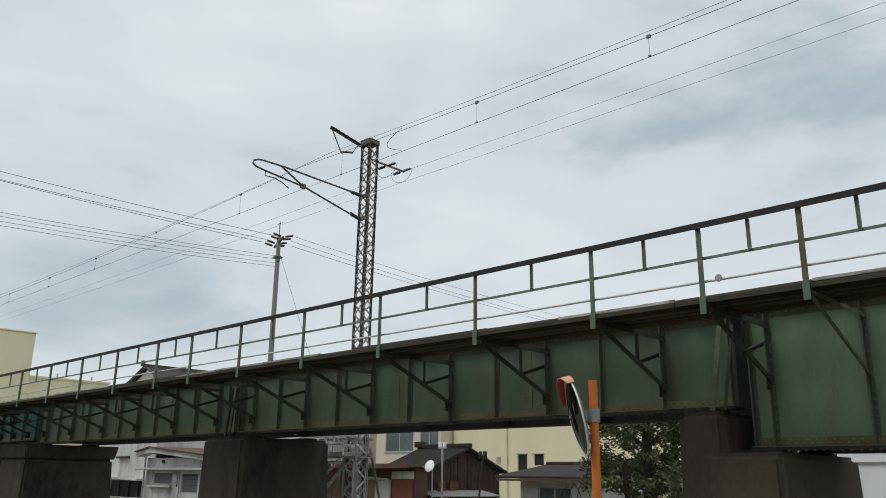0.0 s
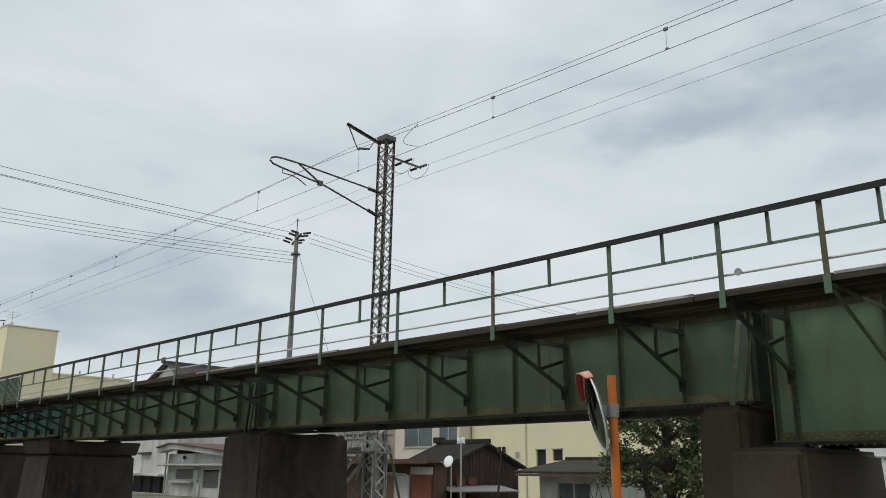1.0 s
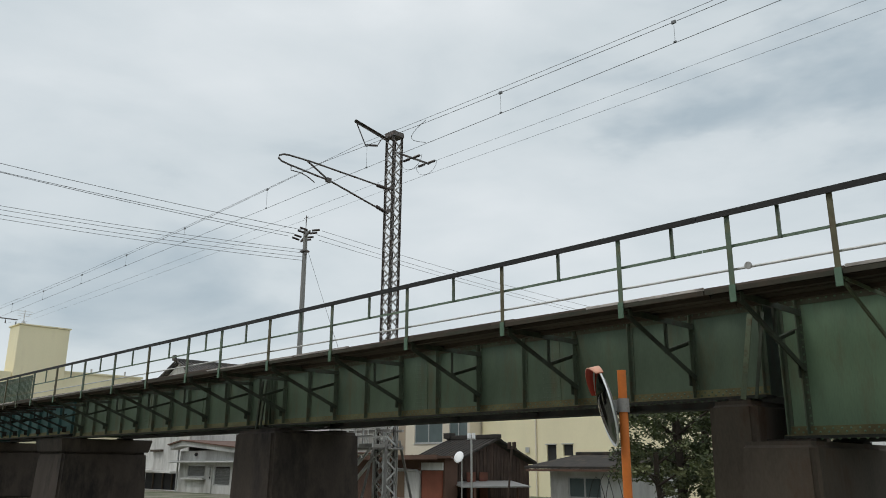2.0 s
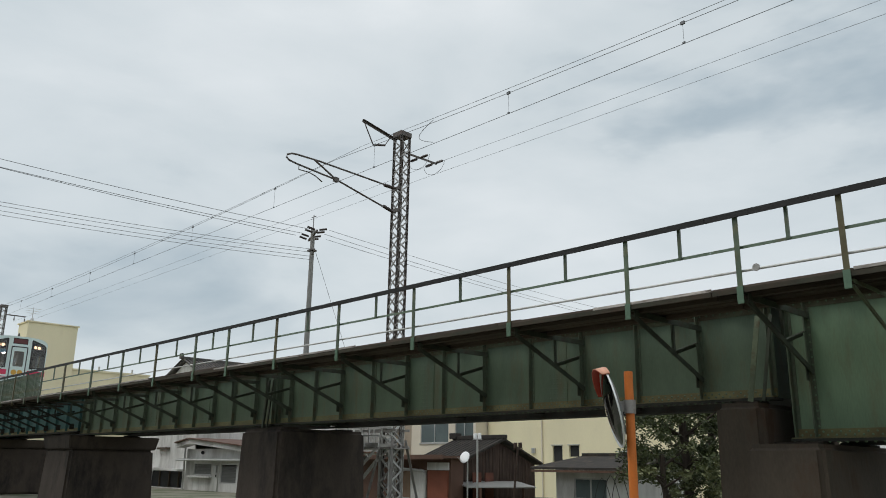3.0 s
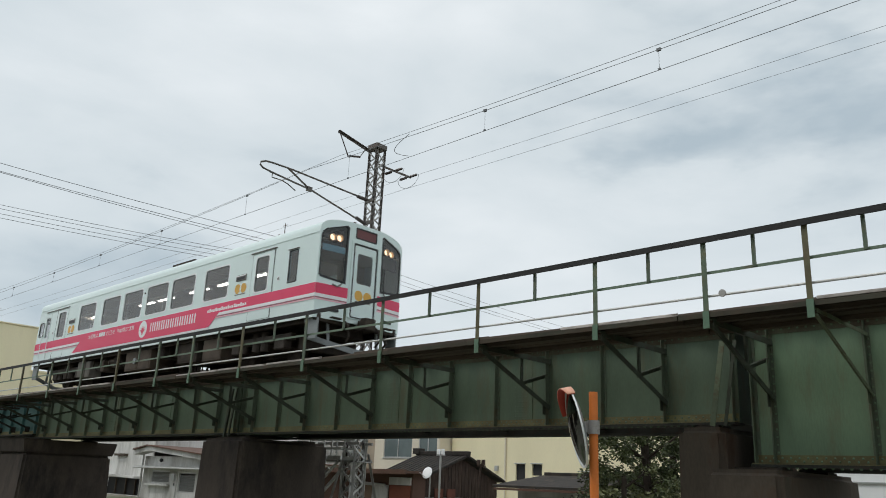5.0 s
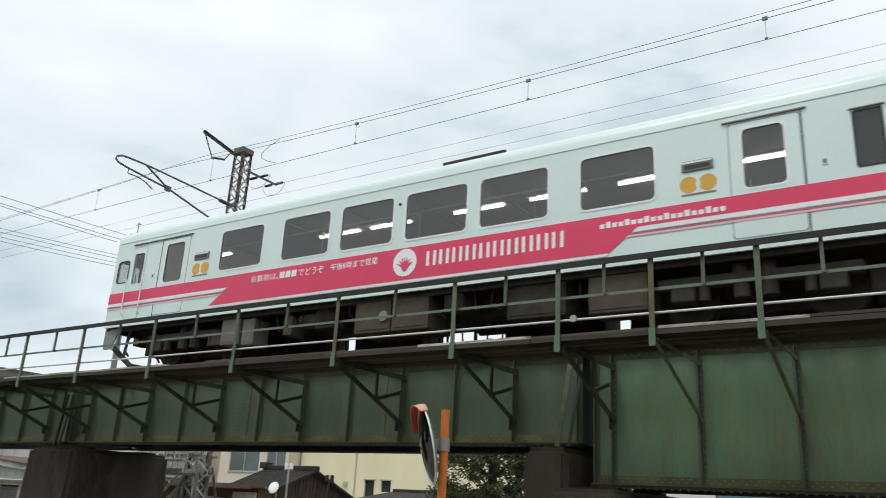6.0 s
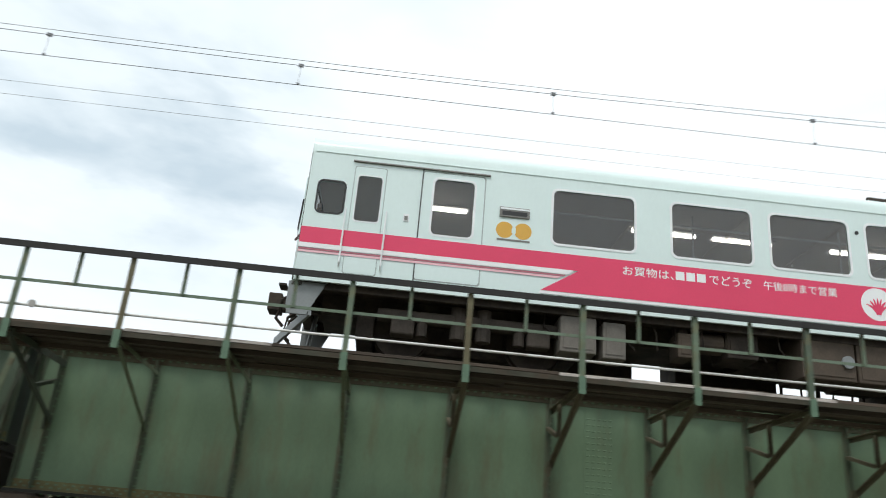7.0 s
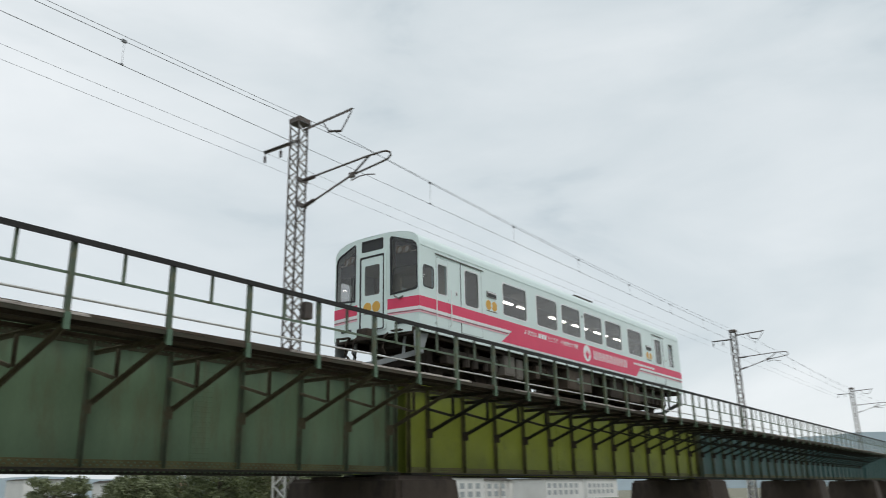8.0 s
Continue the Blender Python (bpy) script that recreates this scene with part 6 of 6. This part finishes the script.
    for v in (-0.145, 0.145):
        part("disc", plate(B(), disc(v, 1.62, 0.135), [], side(0.0165), 0.003), M_AMBER, dr, "flat amber disc")
    part("caption_bar", plate(B(), [(-0.26, 1.45), (0.26, 1.45), (0.26, 1.475), (-0.26, 1.475)], [], side(0.0165), 0.003), M_GREYBOX, dr)
    part("door_frame", plate(B(), rrect(-0.47, 0.47, 1.0 + 0.01, 3.04, 0.04), [rrect(-0.412, 0.412, 1.0 + 0.018, 2.972, 0.05)], side(0.03), 0.03), M_BODY, car)
    part("end_sign", plate(B(), rrect(-0.36, 0.36, 3.10, 3.40, 0.03), [rrect(-0.33, 0.33, 3.135, 3.365, 0.02)], side(0.008), 0.03), M_RUBBER, car)
    part("sign_face", plate(B(), rrect(-0.33, 0.33, 3.135, 3.365, 0.02), [], side(-0.005), 0.004), mat("red_sign_face", (0.14, 0.03, 0.03), 0.3) if front else M_RUBBER, car)
    # coupler, hoses, plough and corner skirts
    k = 1 if front else -1
    sx = L_CAR if front else 0.0
    bm = B()
    box(bm, sx - k * 0.3, sx + k * 0.32, -0.10, 0.10, 0.76, 0.98)
    box(bm, sx + k * 0.30, sx + k * 0.52, -0.17, 0.17, 0.72, 1.02, 0.02)
    part("coupler", bm, M_UNDER, car)
    for v in (-0.5, 0.5, 0.75):
        bm = tubes(B(), [(sx + k * 0.05, v, 0.95), (sx + k * 0.25, v, 0.8), (sx + k * 0.3, v * 0.98, 0.5), (sx + k * 0.18, v * 0.95, 0.38)], 0.028)
        part("air_hose", bm, M_UNDER, car)
    for sgn in (-1, 1):
        pl = lambda a, b, d: (sx - k * a, sgn * (1.3 - d), b)
        part("corner_skirt", plate(B(), [(-0.07, FLOOR), (0.49, FLOOR), (0.37, 0.64), (0.25, 0.38), (-0.04, 0.38), (-0.07, 0.50)], [], pl, 0.03), M_SKIRT, car, "grey painted corner skirt")
        part("plough_stay", tubes(B(), [(sx - k * 0.2, sgn * 0.8, 0.95), (sx - k * 0.1, sgn * 0.8, 0.25)], 0.04), M_SKIRT, car)
    bm = B()
    beam(bm, (sx - k * 0.3, -1.28, 0.44), (sx + k * 0.28, -0.3, 0.16), 0.05, 0.13)
    beam(bm, (sx - k * 0.3, 1.28, 0.44), (sx + k * 0.28, 0.3, 0.16), 0.05, 0.13)
    beam(bm, (sx + k * 0.28, -0.32, 0.16), (sx + k * 0.28, 0.32, 0.16), 0.05, 0.13)
    part("rail_guard", bm, M_SKIRT, car, "grey rail guard bar")
    part("buffer_beam", box(B(), sx - k * 0.05 - 0.08, sx - k * 0.05 + 0.08, -1.3, 1.3, 0.82, 0.995), M_UNDER, car)


build_end(True)
build_end(False)

# inside
part("floor_pan", box(B(), 0.05, L_CAR - 0.05, -1.34, 1.34, 0.96, 1.0 + 0.03), M_UNDER, car)
part("ceiling", box(B(), 0.06, L_CAR - 0.06, -1.34, 1.34, 2.93, 2.945), M_CEIL, car)
for x in (1.52, 16.5):
    part("cab_wall", plate(B(), [(-1.34, 1.04), (1.34, 1.04), (1.34, 2.92), (-1.34, 2.92)], [[(-0.4, 1.04), (0.4, 1.04), (0.4, 2.8), (-0.4, 2.8)]],
                           lambda a, b, d, x=x: (x + d, a, b), 0.04), M_INT, car)
for x0, x1 in ((1.6, 2.62), (5.6, 6.75), (7.08, 8.15), (9.25, 10.4), (11.0, 12.15), (12.8, 13.95), (14.6, 15.75)):
    fx = part("light_fitting", box(B(), x0 - 0.04, x1 + 0.04, -0.14, 0.10, 2.905, 2.928), M_TRIM, car)
    part("ceiling_tube", box(B(), x0, x1, -0.045, 0.005, 2.868, 2.9035), M_TUBE, fx, "lit fluorescent ceiling tube")
for x in (3.0, 5.52, 7.28, 8.9, 10.56, 12.35, 14.9):
    part("ceiling_rib", box(B(), x - 0.03, x + 0.03, -1.33, 1.33, 2.905, 2.928), M_INT, car)
for sgn in (-1, 1):
    for x0, x1 in ((3.2, 8.9), (9.0, 14.6)):
        bm = B()
        a, b = sorted((sgn * 0.85, sgn * 1.32))
        box(bm, x0, x1, a, b, 1.05, 1.45, 0.03)
        a, b = sorted((sgn * 1.2, sgn * 1.32))
        box(bm, x0, x1, a, b, 1.45, 1.86, 0.03)
        part("bench_seat", bm, M_SEAT, car, "dark blue bench seat")
    part("luggage_rack", tubes(B(), [(3.0, sgn * 1.0, 2.62), (15, sgn * 1.0, 2.62)], 0.018), M_TRIM, car)
for x in (2.95, 6.4, 8.95, 11.5, 14.9):
    for v in (-0.8, 0.8):
        part("stanchion", tube(B(), (x, v, 1.05), (x, v, 2.92), 0.016), M_TRIM, car)

# underfloor gear
part("sole_bar", box(B(), 0.2, L_CAR - 0.2, -1.28, -1.20, 0.80, 0.96), M_UNDER, car)
part("sole_bar", box(B(), 0.2, L_CAR - 0.2, 1.20, 1.28, 0.80, 0.96), M_UNDER, car)
part("centre_sill", box(B(), 0.4, L_CAR - 0.4, -0.55, 0.55, 0.62, 0.96), M_UNDER, car)
GEAR = [(4.10, 4.66, -1.25, -0.75, 0.23, 0.80, M_BATTERY, "grey notched battery box"), (4.76, 5.12, -1.25, -0.80, 0.19, 0.76, M_BATTERY, "pale grey valve cabinet"),
        (5.94, 6.18, -1.22, -0.8, 0.33, 0.72, M_BOXES, "tan relay box"), (6.75, 7.25, -1.15, -0.5, 0.42, 0.94, M_UNDER, ""), (7.88, 8.74, -1.26, -0.45, 0.20, 0.90, M_BOXES, "dusty brown engine casing"),
        (8.77, 9.60, -1.26, -0.45, 0.20, 0.90, M_BOXES, "dusty brown engine casing"), (9.9, 10.3, -1.2, -0.5, 0.50, 0.94, M_UNDER, ""), (11.2, 12.3, -1.2, -0.5, 0.22, 0.94, M_UNDER, ""),
        (12.72, 13.70, -1.25, -0.65, 0.18, 0.80, M_BOXES, "brown fuel tank"), (4.45, 5.70, 0.40, 1.20, 0.26, 0.94, M_UNDER, ""), (6.50, 8.30, 0.45, 1.25, 0.26, 0.94, M_UNDER, ""), (10.25, 12.30, 0.45, 1.25, 0.26, 0.94, M_UNDER, ""),
        (12.80, 13.70, 0.40, 1.20, 0.26, 0.94, M_UNDER, ""), (7.3, 9.7, -0.40, 0.45, 0.48, 0.94, M_UNDER, "dark diesel engine"), (9.7, 12.4, -0.45, 0.45, 0.52, 0.94, M_UNDER, "dark gearbox casing")]
for x0, x1, v0, v1, z0, z1, m, lab in GEAR:
    cab = part("equipment_box", box(B(), x0, x1, v0, v1, z0, z1, 0.02), m, car, lab)
    if z1 < 0.94:
        part("hanger", box(B(), x0 + 0.06, x1 - 0.06, v0 + 0.08, v1, z1 - 0.01, 0.95), M_UNDER, cab)
    if v0 < -0.9:
        part("cover", box(B(), x0 + 0.05, x1 - 0.05, v0 - 0.012, v0 - 0.002, z0 + 0.06, z1 - 0.06, 0.004), m, cab)
bm = tube(B(), (6.25, -0.95, 0.66), (6.72, -0.95, 0.66), 0.17, 16)
part("air_tank", bm, M_BOXES, car)
part("white_cap", tube(B(), (8.60, -1.31, 0.50), (8.60, -1.26, 0.50), 0.10, 14), M_SKIRT, car, "pale round filler cap")
for k in range(24):
    x = 3.9 + k * 0.41
    bm = tubes(B(), [(x, -1.1, 0.9), (x + random.uniform(-0.1, 0.1), -1.12, random.uniform(0.45, 0.7)), (x + random.uniform(0.1, 0.3), -1.05, random.uniform(0.4, 0.6))], 0.018, 5)
    part("pipe", bm, M_UNDER, car)
# tanks and pipes on the far side, seen against the sky under the floor
part("air_tank", tube(B(), (9.45, 0.85, 0.66), (10.2, 0.85, 0.66), 0.17, 16), M_UNDER, car)
part("silencer", tube(B(), (10.2, 0.2, 0.52), (10.75, 0.3, 0.50), 0.14, 14), M_UNDER, car)
for k, x in enumerate((5.85, 8.45, 8.62, 8.95, 9.3, 9.62, 9.95, 10.12)):
    z0 = random.uniform(0.12, 0.34)
    bm = tubes(B(), [(x, 0.9, 0.85), (x + random.uniform(-0.06, 0.06), 0.92, z0 + 0.12), (x + random.uniform(0.05, 0.25), 0.95, z0), (x + random.uniform(0.25, 0.5), 0.95, z0 + random.uniform(0.0, 0.25))],
               random.uniform(0.018, 0.045), 6)
    part("hose", bm, M_UNDER, car)
WHEELSETS = []
for bx in (2.75, 15.25):
    for sgn in (-1, 1):
        v = sgn * 0.98
        bm = B()
        box(bm, bx - 1.45, bx + 1.45, v - 0.09, v + 0.09, 0.50, 0.68, 0.03)
        for dx in (-1.05, 1.05):
            box(bm, bx + dx - 0.18, bx + dx + 0.18, v - 0.13, v + 0.13, 0.28, 0.58, 0.03)
            tube(bm, (bx + dx * 0.72, v, 0.3), (bx + dx * 0.72, v, 0.52), 0.09, 10)
        tube(bm, (bx - 0.2, v, 0.3), (bx - 0.2, v, 0.8), 0.12, 10)
        tube(bm, (bx + 0.2, v, 0.3), (bx + 0.2, v, 0.8), 0.12, 10)
        part("bogie_frame", bm, M_BOGIE, car, "dusty brown bogie side frame")
    part("traction_gear", box(B(), bx - 0.85, bx + 0.85, -0.42, 0.42, 0.17, 0.72, 0.05), M_UNDER, car)
    for dx in (-1.62, 1.62):
        part("brake_rig", box(B(), bx + dx - 0.14, bx + dx + 0.14, -0.85, 0.85, 0.24, 0.60, 0.03), M_UNDER, car)
    part("bolster", box(B(), bx - 0.25, bx + 0.25, -1.0, 1.0, 0.5, 0.8), M_UNDER, car)
    for dx in (-1.05, 1.05):
        bm = tube(B(), (0, -0.9, 0), (0, 0.9, 0), 0.07, 12)
        for sgn in (-1, 1):
            tube(bm, (0, sgn * 0.50, 0), (0, sgn * 0.63, 0), 0.43, 28)
            tube(bm, (0, sgn * 0.47, 0), (0, sgn * 0.50, 0), 0.455, 28)
            for q in range(3):
                a = q * 2.094
                tube(bm, (0.24 * math.cos(a), sgn * 0.63, 0.24 * math.sin(a)), (0.24 * math.cos(a), sgn * 0.64, 0.24 * math.sin(a)), 0.05, 8)
        w = part("wheelset", bm, M_UNDER, car)
        w.location = (bx + dx, 0, 0.43)
        WHEELSETS.append((w, bx + dx))

# front end of the train by time
RUN = [(0.0, -90.2), (1.0, -75.6), (2.0, -60.9), (3.0, -45.9), (3.5, -38.6), (4.0, -31.1), (4.2, -28.0), (5.3, -10.9), (5.5, -7.8), (6.0, 0.23), (6.5, 8.33), (6.8, 13.2),
       (7.0, 16.4), (7.3, 21.33), (7.5, 24.68), (7.7, 28.0), (8.0, 33.1)]


def motions():
    walk(car, [(t, pose(x - L_CAR, Y_TRACK, Z_RAILHEAD)) for t, x in RUN])
    ts = [k / FPS for k in range(8 * FPS + 1)]
    for w, wx in WHEELSETS:
        rows = []
        for t in ts:
            x = float(np.interp(t, [r[0] for r in RUN], [r[1] for r in RUN]))
            rows.append((t, pose(wx, 0, 0.43, 0, math.degrees((x + 92) / 0.43) % 360, 0)))
        walk(w, rows)


motions()
